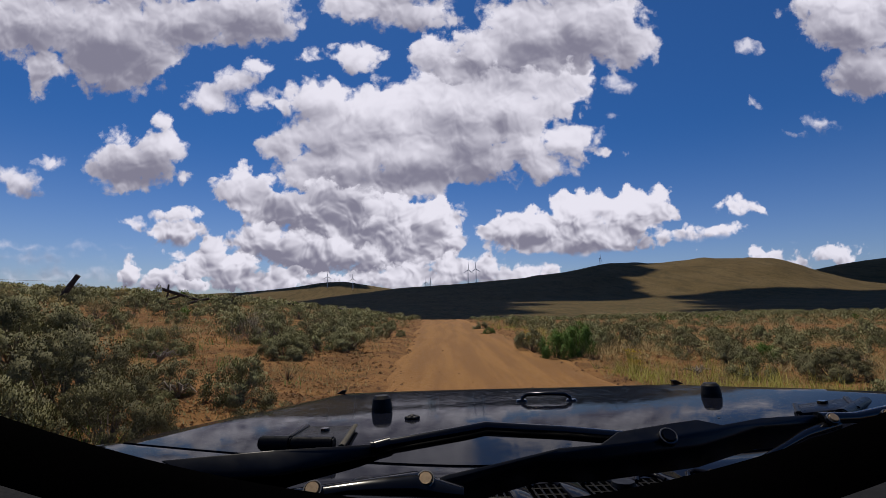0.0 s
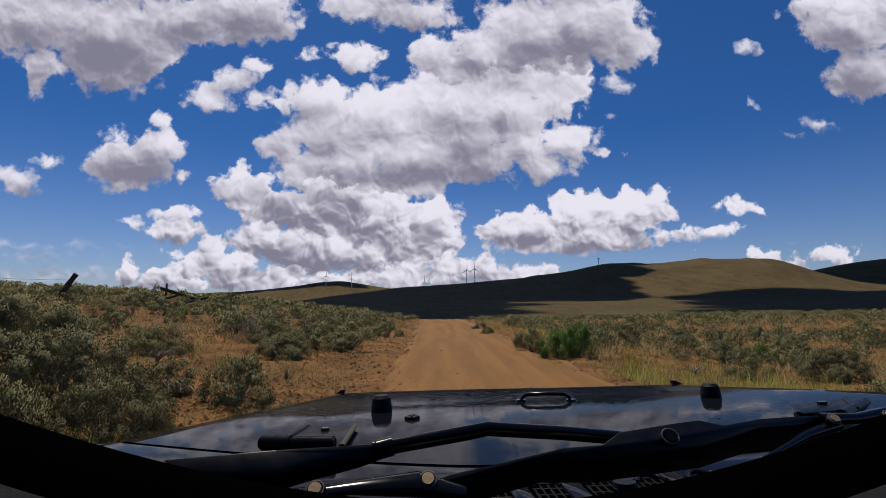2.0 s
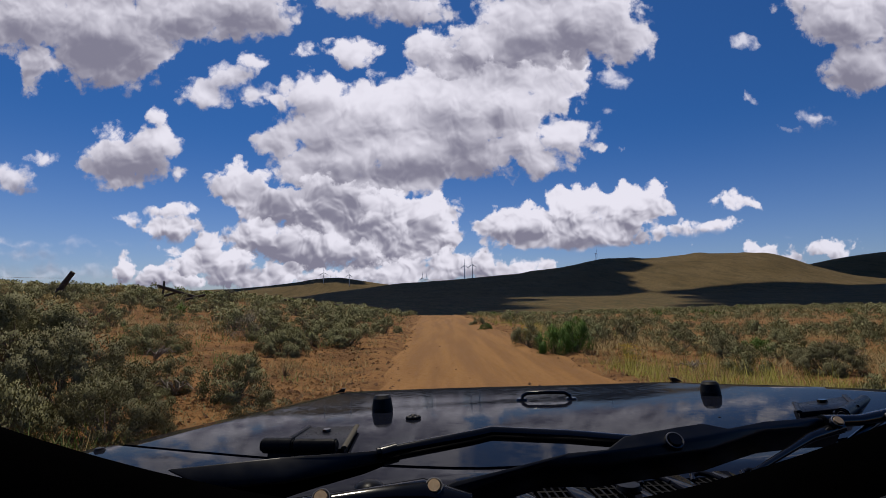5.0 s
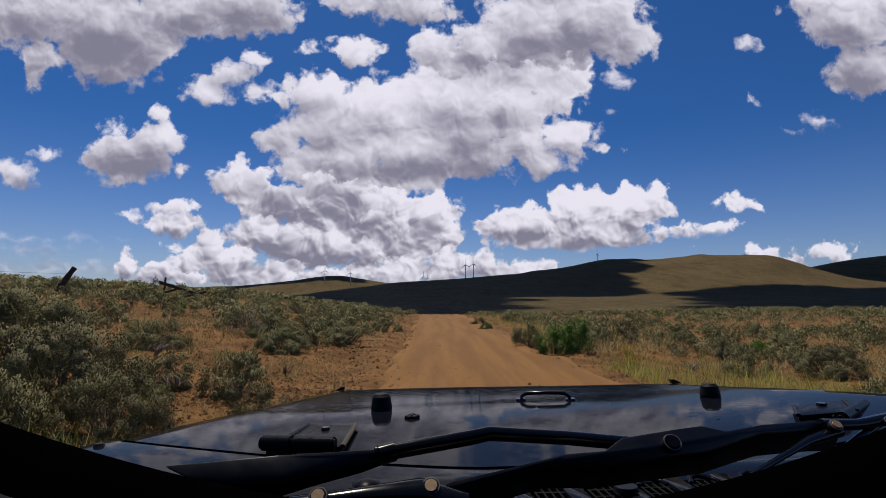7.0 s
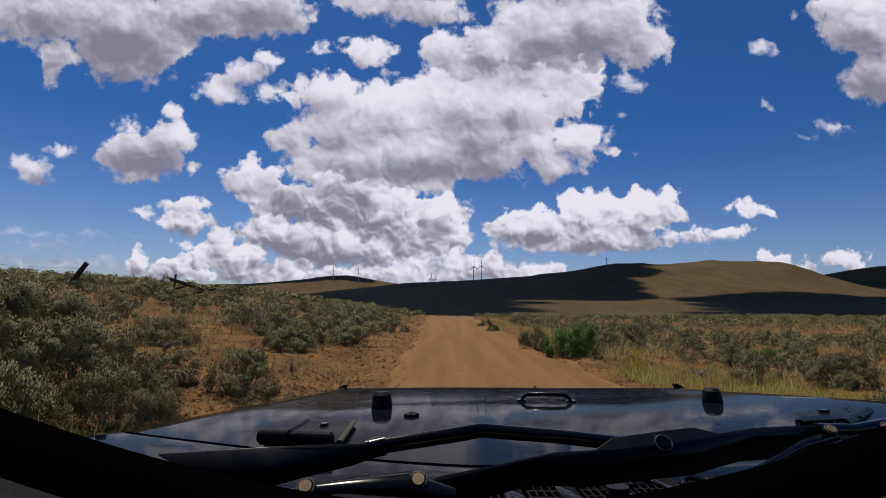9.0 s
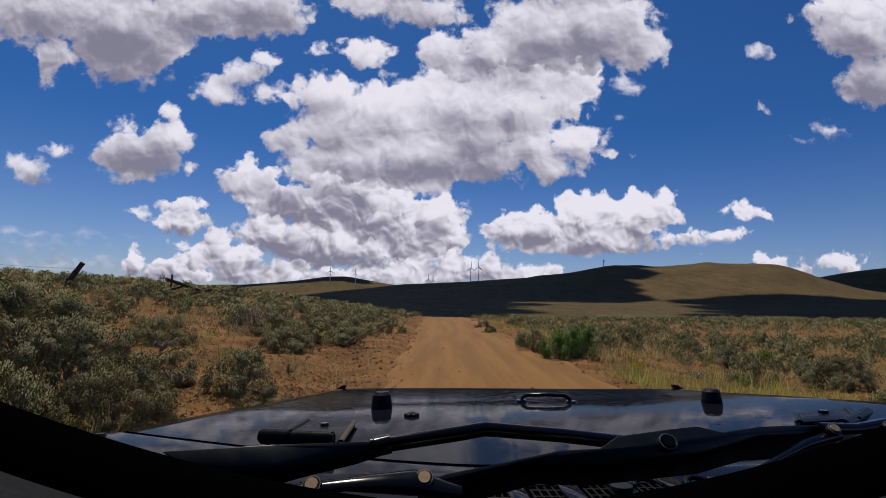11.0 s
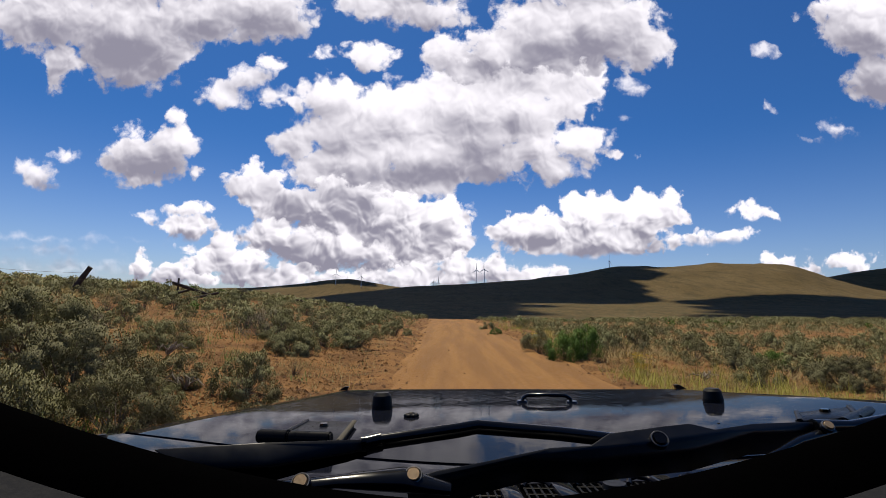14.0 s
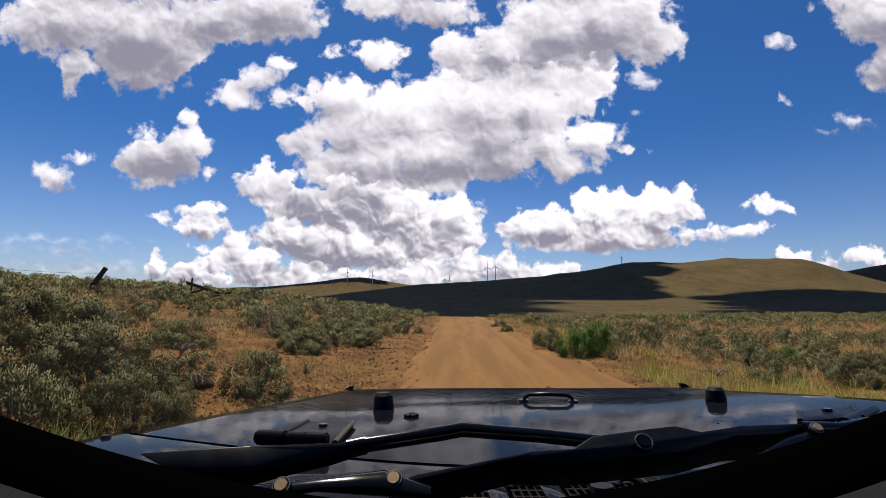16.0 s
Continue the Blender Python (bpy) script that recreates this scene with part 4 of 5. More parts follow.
def blades(at, way, length, width, rng):
    """Many narrow triangles, as grass blades or straws."""
    n = len(at)
    side = np.cross(way, rng.normal(size=(n, 3)))
    side /= np.linalg.norm(side, axis=1, keepdims=True) + 1e-9
    length, width = np.broadcast_to(length, n)[:, None], np.broadcast_to(width, n)[:, None]
    v = np.stack([at - side * width * 0.5, at + side * width * 0.5, at + way * length], 1)
    return v.reshape(-1, 3), (np.arange(n)[:, None] * 3 + np.arange(3)[None, :])


def rounded(me, v, f, normals):
    """Shades leaves as parts of the rounded clump that they belong to: faces turned outwards, normals of the clump."""
    tri = v[f]
    face = np.cross(tri[:, 1] - tri[:, 0], tri[:, 2] - tri[:, 0])
    flip = np.sum(face * normals, axis=1) < 0
    f = np.where(flip[:, None], f[:, ::-1], f)
    me.from_pydata(v.tolist(), [], f.tolist())
    me.shade_smooth()
    me.normals_split_custom_set_from_vertices(np.repeat(normals, f.shape[1], axis=0).tolist())


def unit(v):
    return v / (np.linalg.norm(v, axis=-1, keepdims=True) + 1e-9)


def wedges(at, way, length, width, rng, face):
    """Many small wedge-shaped leaves, pointed at the stalk, that lie over one another like shingles."""
    n = len(at)
    side = np.cross(way, face + rng.normal(size=(n, 3)) * 0.35)
    side /= np.linalg.norm(side, axis=1, keepdims=True) + 1e-9
    length, width = np.broadcast_to(length, n)[:, None], np.broadcast_to(width, n)[:, None]
    v = np.stack([at, at + way * length + side * width * 0.5, at + way * length * 0.9 - side * width * 0.5], 1)
    return v.reshape(-1, 3), (np.arange(n)[:, None] * 3 + np.arange(3)[None, :])


def shrub_meshes(seed, mat, tufted, leaves, leaf, broad, lift=1.0, lobes=13, clump=0.06):
    """Foliage and stems of a shrub of unit radius, heaped up of leafy domes, as two meshes."""
    rng = np.random.RandomState(seed)
    az = np.arange(lobes) * 2.4 + rng.rand(lobes) * 0.9
    c = np.clip(np.linspace(0.02, 0.98, lobes) + rng.normal(size=lobes) * 0.06, 0.02, 1)
    rng.shuffle(c)
    out = np.stack([np.cos(az) * np.sqrt(1 - c * c), np.sin(az) * np.sqrt(1 - c * c), c], 1)
    heart = out * (0.48 + 0.22 * rng.rand(lobes))[:, None] * np.array([1, 1, lift])
    size = 0.26 + 0.15 * rng.rand(lobes)
    k = np.arange(tufted) % lobes
    v = unit(rng.normal(size=(tufted, 3)) * 0.8 + out[k] * 0.8 + np.array([0, 0, 0.28]))
    tip = heart[k] + v * (size[k] * (0.80 + 0.30 * rng.rand(tufted)))[:, None] * np.array([1, 1, 1.12])
    tip[:, 2] = np.maximum(tip[:, 2], 0.07)
    # each tuft is a small upright head of leaves, with a gap round it
    ball = unit(rng.normal(size=(tufted, leaves, 3)) + np.array([0, 0, 0.3]))
    grow = (clump * (0.7 + 0.6 * rng.rand(tufted)))[:, None, None]
    at = tip[:, None] + ball * grow * np.array([1.0, 1.0, 1.35]) * (0.62 + 0.38 * rng.rand(tufted, leaves)[..., None] ** 0.5)
    at[..., 2] = np.maximum(at[..., 2], 0.01 + 0.05 * rng.rand(tufted, leaves))
    facing = unit(ball * 0.75 + v[:, None] * 0.45 + np.array([0, 0, 0.28]) + rng.normal(size=at.shape) * 0.06)
    way = unit(ball * 0.35 + rng.normal(size=at.shape) * 0.32 + np.array([0, 0, 0.8]))
    sizes = leaf * (0.6 + 0.8 * rng.rand(tufted * leaves))
    pts, f = wedges(at.reshape(-1, 3), way.reshape(-1, 3), sizes, sizes * broad, rng, facing.reshape(-1, 3))
    crown = bpy.data.meshes.new("foliage")
    rounded(crown, pts, f, facing.reshape(-1, 3))
    crown.materials.append(mat)
    tip, twigs = np.vstack([heart, tip[:30]]), lobes + 30
    bm = bmesh.new()
    foot = [bm.verts.new(Vector(o) * 0.05 + Vector((0, 0, -0.06))) for o in ((1, 0, 0), (-0.5, 0.87, 0), (-0.5, -0.87, 0))]
    for i in range(twigs):
        b = Vector(tip[i]) * 0.92
        mid = b * 0.45 + Vector((0, 0, -0.06)) + Vector(rng.normal(size=3) * 0.03)
        prev = foot
        for q, r in ((mid, 0.014), (b, 0.005)):
            ring = [bm.verts.new(q + Vector(o) * r) for o in ((1, 0, 0), (-0.5, 0.87, 0), (-0.5, -0.87, 0))]
            for j in range(3):
                bm.faces.new((prev[j], prev[(j + 1) % 3], ring[(j + 1) % 3], ring[j]))
            prev = ring
    wood = bpy.data.meshes.new("stem")
    bm.to_mesh(wood)
    bm.free()
    wood.materials.append(TWIG)
    return crown, wood


FINE = {"sage": [shrub_meshes(s, SAGE, 78, 150, 0.040, 0.60, 1.0, 13, 0.125) for s in range(4)],
        "dull": [shrub_meshes(s + 20, DULL, 66, 140, 0.039, 0.56, 0.85, 11, 0.125) for s in range(2)],
        "green": [shrub_meshes(40, GREEN, 84, 130, 0.056, 0.34, 1.0, 13, 0.15)],
        "bare": [shrub_meshes(55, BARE, 90, 34, 0.085, 0.11, 0.95, 12, 0.13)],
        "dry": [shrub_meshes(50, STRAW, 60, 26, 0.075, 0.14, 0.8, 11, 0.13)]}
FINEST = {"sage": [shrub_meshes(s + 100, SAGE, 140, 300, 0.026, 0.60, 1.0, 18, 0.105) for s in range(3)],
          "dull": [shrub_meshes(s + 110, DULL, 112, 280, 0.026, 0.56, 0.9, 16, 0.11) for s in range(2)]}
PLAIN = {"sage": [shrub_meshes(s + 60, SAGE, 50, 40, 0.078, 0.58, 1.0, 9, 0.15) for s in range(5)],
         "dull": [shrub_meshes(s + 80, DULL, 44, 38, 0.076, 0.52, 0.9, 8, 0.15) for s in range(3)],
         "green": [shrub_meshes(90, GREEN, 46, 38, 0.10, 0.28, 1.2, 8, 0.15)],
         "dry": [shrub_meshes(95, STRAW, 40, 18, 0.11, 0.16, 0.8, 8, 0.16)]}
KINDS = {"bare": ("bare_shrub", "bleached grey leafless shrub among the sagebrush", "shrub", "bare shrubs"),
         "sage": ("sagebrush", "grey green sagebrush shrub on rust brown soil", "shrub", "sagebrush on the range"),
         "dull": ("low_shrub", "dull olive low shrub among dry grass", "shrub", "low shrubs on the range"),
         "green": ("rabbitbrush", "fresh green rabbitbrush shrub beside the dirt road", "shrub", "green shrubs"),
         "dry": ("dry_shrub", "withered straw coloured shrub on bare soil", "shrub", "withered shrubs")}
taken = []


def shrub(kind, x, y, radius, height, fine, rng, turn=None):
    book = FINEST if radius > 0.7 and kind in FINEST and math.hypot(x, y) < 15 else FINE if fine else PLAIN
    crown, wood = book[kind][rng.randint(len(book[kind]))]
    name, label, category, group = KINDS[kind]
    z = float(land(x, y)) - 0.03
    m = pose(x, y, z, 0, 0, rng.rand() * 360 if turn is None else turn) @ Matrix.Diagonal((radius, radius, height, 1))
    ob = thing(name, m, label, category, group)
    for me in (crown, wood):
        child = new(me.name.split(".")[0], me)
        child.parent = ob
    taken.append((x, y, radius))


def free(x, y, r, gap=0.75):
    return all((x - a) ** 2 + (y - b) ** 2 > ((r + c) * gap) ** 2 for a, b, c in taken)


rng = np.random.RandomState(4)
# the large shrubs that stand out beside the track
for kind, x, y, r, h in (("sage", -4.9, 6.6, 0.95, 0.98), ("sage", -7.3, 8.6, 1.15, 1.10), ("dull", -6.6, 6.1, 0.75, 0.75), ("sage", -9.8, 9.2, 0.9, 0.95), ("sage", -4.7, 8.6, 0.55, 0.55),
                         ("dull", -6.9, 12.0, 0.85, 0.7), ("sage", -4.3, 13.6, 0.75, 0.7), ("dull", -5.4, 16.2, 0.95, 0.8), ("sage", -3.2, 17.0, 0.95, 0.75), ("sage", -4.6, 21.5, 1.05, 0.95), ("sage", -2.9, 25.5, 0.9, 0.8),
                         ("green", 3.30, 15.0, 0.55, 0.85), ("green", 4.05, 15.5, 0.66, 0.95), ("sage", 2.95, 17.6, 0.65, 0.75), ("sage", 5.3, 18.4, 0.8, 0.75), ("dull", 6.9, 11.6, 0.65, 0.6), ("sage", 8.6, 11.4, 0.75, 0.7),
                         ("sage", 8.4, 15.2, 0.7, 0.65), ("green", 10.6, 17.0, 0.55, 0.5), ("dull", 9.7, 21.0, 0.8, 0.65), ("sage", 12.8, 19.0, 0.75, 0.6), ("green", 2.4, 27.5, 0.42, 0.42), ("sage", 2.3, 33.0, 0.6, 0.55),
                         ("bare", -6.2, 16.4, 0.85, 0.85), ("bare", -9.3, 12.6, 0.6, 0.55), ("bare", 10.4, 13.4, 0.6, 0.5), ("dry", -3.4, 11.0, 0.5, 0.4), ("dry", -8.3, 15.5, 0.7, 0.5), ("dry", 5.6, 10.6, 0.5, 0.45), ("dry", -6.0, 9.4, 0.55, 0.35), ("sage", -8.6, 6.6, 0.9, 0.9), ("dull", -5.0, 5.6, 0.5, 0.5)):
    shrub(kind, x, y, r, h, True, rng)

far_shrubs = []
count = 0
for ring_near, ring_far, tries in ((5, 20, 1900), (20, 45, 5200), (45, 80, 6500), (80, 150, 10000)):
    for _ in range(tries):
        rr = math.sqrt(rng.uniform(ring_near ** 2, ring_far ** 2))
        a = math.radians(rng.uniform(-54, 54))
        x, y = rr * math.sin(a), rr * math.cos(a)
        off = x - road_mid(y)
        side = abs(off)
        patch = float(lumps(np.array([x * 0.16]), np.array([y * 0.16]), 31, 3)[0])
        if off < 0:
            chance = step(np.array(side), 3.0, 6.5) * (0.40 + 1.05 * patch)
            size = 0.20 + 0.66 * rng.rand() ** 1.5 + 0.12 * (side > 14)
        else:
            chance = step(np.array(side), 3.4, 9.0) * (0.50 + 0.95 * patch)
            size = rng.uniform(0.24, 0.60)
        if ring_near >= 45:
            chance = max(chance, (0.36 if off < 0 else 0.15) * (side > 3.2))
        if rng.rand() > chance or (x - 0.0) ** 2 + y * y < 30:
            continue
        if rr < 60 and not free(x, y, size, 0.8 if off < 0 else 1.0):
            continue
        kind = "sage" if rng.rand() < 0.66 else ("dull" if rng.rand() < 0.8 else ("dry" if rng.rand() < 0.6 else "green"))
        if rr < 46 and count < 300:
            shrub(kind, x, y, size, size * rng.uniform(0.95, 1.3), rr < 14, rng)
            count += 1
        else:
            far_shrubs.append((x, y, size, kind))
            if rr < 60:
                taken.append((x, y, size))


def build_far_shrubs():
    """The shrubs past counting, leaf by leaf, one object for each colour."""
    r2 = np.random.RandomState(9)
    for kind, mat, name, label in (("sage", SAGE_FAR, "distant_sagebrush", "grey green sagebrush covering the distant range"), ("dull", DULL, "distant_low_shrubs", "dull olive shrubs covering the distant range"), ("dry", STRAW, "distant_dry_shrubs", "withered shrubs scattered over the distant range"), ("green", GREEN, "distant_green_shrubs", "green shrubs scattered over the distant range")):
        vs, fs, ns, base = [], [], [], 0
        for x, y, size, k in far_shrubs:
            if k != kind:
                continue
            dist = math.hypot(x, y)
            n = 230 if dist < 45 else (120 if dist < 80 else 50)
            lob = unit(r2.normal(size=(5, 3)) * np.array([1, 1, 0.6]) + np.array([0, 0, 0.5])) * np.array([0.55, 0.55, 0.6]) * size
            lob[:, 2] = np.abs(lob[:, 2])
            pick = r2.randint(5, size=n)
            d = unit(r2.normal(size=(n, 3)) + np.array([0, 0, 0.5]))
            at = lob[pick] + d * size * 0.42 * (0.75 + 0.3 * r2.rand(n))[:, None]
            at[:, 2] = np.maximum(at[:, 2], 0.0) + float(land(x, y)) - 0.02
            at[:, :2] += (x, y)
            way = unit(d * 0.6 + r2.normal(size=(n, 3)) * 0.4 + np.array([0, 0, 0.5]))
            leaf = size * (0.15 if n == 230 else 0.22 if n == 120 else 0.34) * (0.6 + 0.8 * r2.rand(n))
            v, f = wedges(at, way, leaf, leaf * 0.7, r2, d)
            vs.append(v)
            fs.append(f + base)
            ns.append(unit(d + r2.normal(size=(n, 3)) * 0.15 + np.array([0, 0, 0.35])))
            base += len(v)
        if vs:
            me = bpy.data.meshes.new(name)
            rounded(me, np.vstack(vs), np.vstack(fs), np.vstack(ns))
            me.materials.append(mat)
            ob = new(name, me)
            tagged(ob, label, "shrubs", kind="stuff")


build_far_shrubs()


def tufts(name, label, mat, spots, per, tall, wide, spread, lean):
    r2 = np.random.RandomState(len(name))
    spots = np.array(spots)
    n = len(spots) * per
    foot = np.repeat(spots, per, axis=0) + np.column_stack([r2.normal(size=(n, 2)) * spread, np.zeros(n)])
    way = unit(np.column_stack([r2.normal(size=(n, 2)) * lean, np.ones(n)]))
    size = tall * (0.5 + r2.rand(n)) * np.repeat(0.6 + 0.8 * r2.rand(len(spots)), per)
    v, f = blades(foot, way, size, wide * (0.6 + 0.8 * r2.rand(n)), r2)
    me = bpy.data.meshes.new(name)
    rounded(me, v, f, unit(way * 0.5 + np.array([0, 0, 0.6]) + r2.normal(size=(n, 3)) * 0.22))
    me.materials.append(mat)
    return tagged(new(name, me), label, "grass", kind="stuff")


def scatter(n, near, far, pick, seed, half=54):
    r2 = np.random.RandomState(seed)
    rr = near * (far / near) ** r2.rand(n)
    a = np.radians(r2.uniform(-half, half, n))
    x, y = rr * np.sin(a), rr * np.cos(a)
    off = x - road_mid(y)
    keep = r2.rand(n) < pick(off, x, y)
    x, y = x[keep], y[keep]
    return np.column_stack([x, y, land(x, y) - 0.01])


verge = lambda off: step(np.abs(off), ROAD_HALF + 0.1, ROAD_HALF + 1.6)
patchy = lambda x, y, s, seed: np.clip(0.5 + 0.9 * lumps(x * s, y * s, seed, 3), 0, 1)
tufts("dry_grass", "dry straw coloured grass between the shrubs", STRAW, scatter(15000, 5, 26, lambda o, x, y: verge(o) * patchy(x, y, 0.5, 41) * np.where(o < 0, 0.22, 1.0), 42), 9, 0.16, 0.010, 0.07, 0.45)
tufts("dry_grass_further_off", "dry straw coloured grass over the range", STRAW, scatter(20000, 15, 130, lambda o, x, y: verge(o) * patchy(x, y, 0.25, 43) * np.where(o < 0, 0.3, 1.0), 44), 6, 0.20, 0.045, 0.22, 0.5)
tufts("yellow_green_grass", "yellow green grass along the track edge", LUSH, scatter(5200, 7, 60, lambda o, x, y: np.where((o > 2.7) & (o < 6.5), 1.0 * patchy(x, y, 0.3, 45), 0.0), 46), 14, 0.30, 0.015, 0.10, 0.38)
tufts("pale_grass", "pale straw coloured grass on the open range", STRAW, scatter(16000, 9, 110, lambda o, x, y: np.where(o > 4.2, 1.0 * patchy(x, y, 0.16, 49), 0.0), 50), 12, 0.17, 0.022, 0.20, 0.8)
tufts("green_grass", "short green grass under the shrubs", GREEN, scatter(1200, 5, 30, lambda o, x, y: np.where(o < -4, patchy(x, y, 0.35, 47) ** 3, 0.0), 48), 14, 0.20, 0.012, 0.10, 0.4)


def build_litter():
    r2 = np.random.RandomState(51)
    at = scatter(60000, 4.5, 60, lambda o, x, y: verge(o), 52)
    at[:, 2] += 0.02
    n = len(at)
    way = unit(np.column_stack([r2.normal(size=(n, 2)), r2.normal(size=n) * 0.22 + 0.05]))
    grow = 0.5 + np.hypot(at[:, 0], at[:, 1]) / 22
    v, f = blades(at, way, 0.065 * (0.4 + r2.rand(n)) * grow, 0.011 * grow, r2)
    me = bpy.data.meshes.new("straw_litter")
    rounded(me, v, f, unit(np.array([0, 0, 1.0]) + r2.normal(size=(n, 3)) * 0.35))
    me.materials.append(LITTER)
    tagged(new("straw_litter", me), "loose brown bark and straw litter on the soil", "litter", kind="stuff")
    at = scatter(22000, 4.5, 60, lambda o, x, y: np.where(np.abs(o) < 1.9, 0.02, 0.45 + 0.6 * np.exp(-((np.abs(o) - 3.0) / 1.3) ** 2)), 53)
    n = len(at)
    o = np.array([(1, 0, 0), (0, 1, 0), (-1, 0, 0), (0, -1, 0), (0, 0, 0.8), (0, 0, -0.5)], float)
    size = (0.010 + 0.038 * r2.rand(n) ** 3) * (0.7 + np.hypot(at[:, 0], at[:, 1]) / 25)
    on_road = np.abs(at[:, 0] - road_mid(at[:, 1])) < ROAD_HALF
    at[:, 2] += np.where(on_road, 0.085, 0.012)
    v = at[:, None] + o[None] * size[:, None, None] * (0.7 + 0.6 * r2.rand(n, 6, 1))
    tri = np.array([(0, 1, 4), (1, 2, 4), (2, 3, 4), (3, 0, 4), (1, 0, 5), (2, 1, 5), (3, 2, 5), (0, 3, 5)])
    f = np.arange(n)[:, None, None] * 6 + tri[None]
    tagged(arrays("clods", v.reshape(-1, 3).tolist(), f.reshape(-1, 3).tolist(), CLOD), "small clods and stones strewn beside the track", "stones", kind="stuff")


build_litter()


def build_crumbs():
    """Loose crumbs of soil that roughen the ground near the road."""
    r2 = np.random.RandomState(54)
    at = scatter(26000, 4.2, 22, lambda o, x, y: verge(o) * (0.35 + 0.65 * patchy(x, y, 0.8, 59)), 55)
    n = len(at)
    o = np.array([(1, 0, 0), (0, 1, 0), (-1, 0, 0), (0, -1, 0), (0.2, 0.1, 0.75)], float)
    size = (0.016 + 0.050 * r2.rand(n) ** 2) * (0.75 + np.hypot(at[:, 0], at[:, 1]) / 30)
    a = r2.rand(n) * 6.28
    turn = np.stack([np.stack([np.cos(a), -np.sin(a), a * 0], 1), np.stack([np.sin(a), np.cos(a), a * 0], 1), np.stack([a * 0, a * 0, a * 0 + 1], 1)], 1)
    v = at[:, None] + np.einsum("nij,kj->nki", turn, o) * size[:, None, None] * (0.6 + 0.8 * r2.rand(n, 5, 1))
    tri = np.array([(0, 1, 4), (1, 2, 4), (2, 3, 4), (3, 0, 4)])
    f = np.arange(n)[:, None, None] * 5 + tri[None]
    tagged(arrays("soil_crumbs", v.reshape(-1, 3).tolist(), f.reshape(-1, 3).tolist(), SOIL), "loose crumbs of rust brown soil beside the track", "soil", kind="stuff")


build_crumbs()
tufts("small_herbs", "small dull green herbs on the bare soil", DULL, scatter(20000, 5, 70, lambda o, x, y: verge(o) * 0.38 * patchy(x, y, 0.6, 57), 58), 9, 0.06, 0.014, 0.06, 0.9)


def build_flowers():
    r2 = np.random.RandomState(61)
    for x, y in ((4.3, 17.0), (3.4, 20.5), (4.6, 12.6), (3.9, 24.0), (5.6, 15.4)):
        ob = thing("yellow_flower_plant", pose(x, y, float(land(x, y)) - 0.01), "low plant with yellow blossom beside the track", "wildflower", "yellow wildflowers")
        n = 90
        foot = r2.normal(size=(n, 3)) * np.array([0.12, 0.12, 0])
        v, f = blades(foot, unit(np.column_stack([r2.normal(size=(n, 2)) * 0.4, np.ones(n)])), 0.28 * (0.5 + r2.rand(n)), 0.014, r2)
        arrays("stalks", v.tolist(), f.tolist(), LUSH, ob)
        n = 120
        at = r2.normal(size=(n, 3)) * np.array([0.14, 0.14, 0.05]) + np.array([0, 0, 0.27])
        v, f = kites(at, unit(r2.normal(size=(n, 3))), 0.035, 0.025, r2)
        arrays("blossom", v.tolist(), f.tolist(), YELLOW, ob)


build_flowers()

# ---- the broken fence ----


def post_mesh(bm, a, b, r, rr):
    """A split, weathered post with an uneven outline."""
    a, b = Vector(a), Vector(b)
    n = 7
    pts = [a.lerp(b, k / n) + Vector((rr.normal() * 0.012, rr.normal() * 0.012, 0)) for k in range(n + 1)]
    tube(bm, pts, [r * (1.05 - 0.2 * k / n) * (0.9 + 0.2 * rr.rand()) for k in range(n + 1)], 9, 0.85, (0.3, 1, 0.1))


def fence_post(x, y, lean_x, lean_y, tall, r, seed, label):
    rr = np.random.RandomState(seed)
    z = float(land(x, y))
    ob = thing("fence_post", pose(x, y, z), label, "fence post", "old fence posts")
    bm = bmesh.new()
    post_mesh(bm, (0, 0, -0.25), (lean_x, lean_y, tall), r, rr)
    part("post", bm, OLD_WOOD, ob, smooth=50)
    return ob


first = fence_post(-18.4, 23.4, 0.95, 0.3, 1.5, 0.15, 1, "leaning weathered dark wooden fence post")
bm = bmesh.new()
post_mesh(bm, (0.45, 0.1, -0.1), (0.42, 0.1, 0.75), 0.055, np.random.RandomState(5))
part("stay", bm, OLD_WOOD, first, smooth=50)
fence_post(-19.2, 34.6, 0.05, 0.0, 1.5, 0.085, 2, "short upright weathered fence post")
fence_post(-19.6, 57.0, 0.8, 0.2, 0.95, 0.09, 3, "leaning weathered dark fence post far along the line")
fence_post(-17.4, 76.0, 0.5, 0.1, 1.0, 0.10, 4, "short stump of an old fence post")
fence_post(-20.3, 17.0, 0.15, 0.0, 1.5, 0.09, 6, "upright weathered fence post carrying wire")


def fallen_rail(a, b, r, seed, lift0, lift1):
    rr = np.random.RandomState(seed)
    z = float(land(a[0], a[1]))
    ob = thing("fallen_rail", pose(a[0], a[1], z), "fallen weathered fence rail lying among the shrubs", "fence rail", "fallen rails")
    bm = bmesh.new()
    post_mesh(bm, (0, 0, lift0), (b[0] - a[0], b[1] - a[1], float(land(b[0], b[1])) - z + lift1), r, rr)
    part("rail", bm, OLD_WOOD if seed % 2 else GREY_WOOD, ob, smooth=50)


fallen_rail((-19.5, 34.4), (-17.0, 35.2), 0.12, 11, 1.15, 0.55)
fallen_rail((-18.2, 34.0), (-16.3, 34.6), 0.10, 13, 0.05, 0.85)
fallen_rail((-20.0, 34.0), (-18.4, 35.0), 0.09, 15, 0.02, 0.85)
fallen_rail((-17.6, 56.0), (-14.6, 57.5), 0.09, 17, 0.55, 0.1)
fallen_rail((-13.5, 60.0), (-11.2, 62.0), 0.09, 18, 0.6, 0.1)
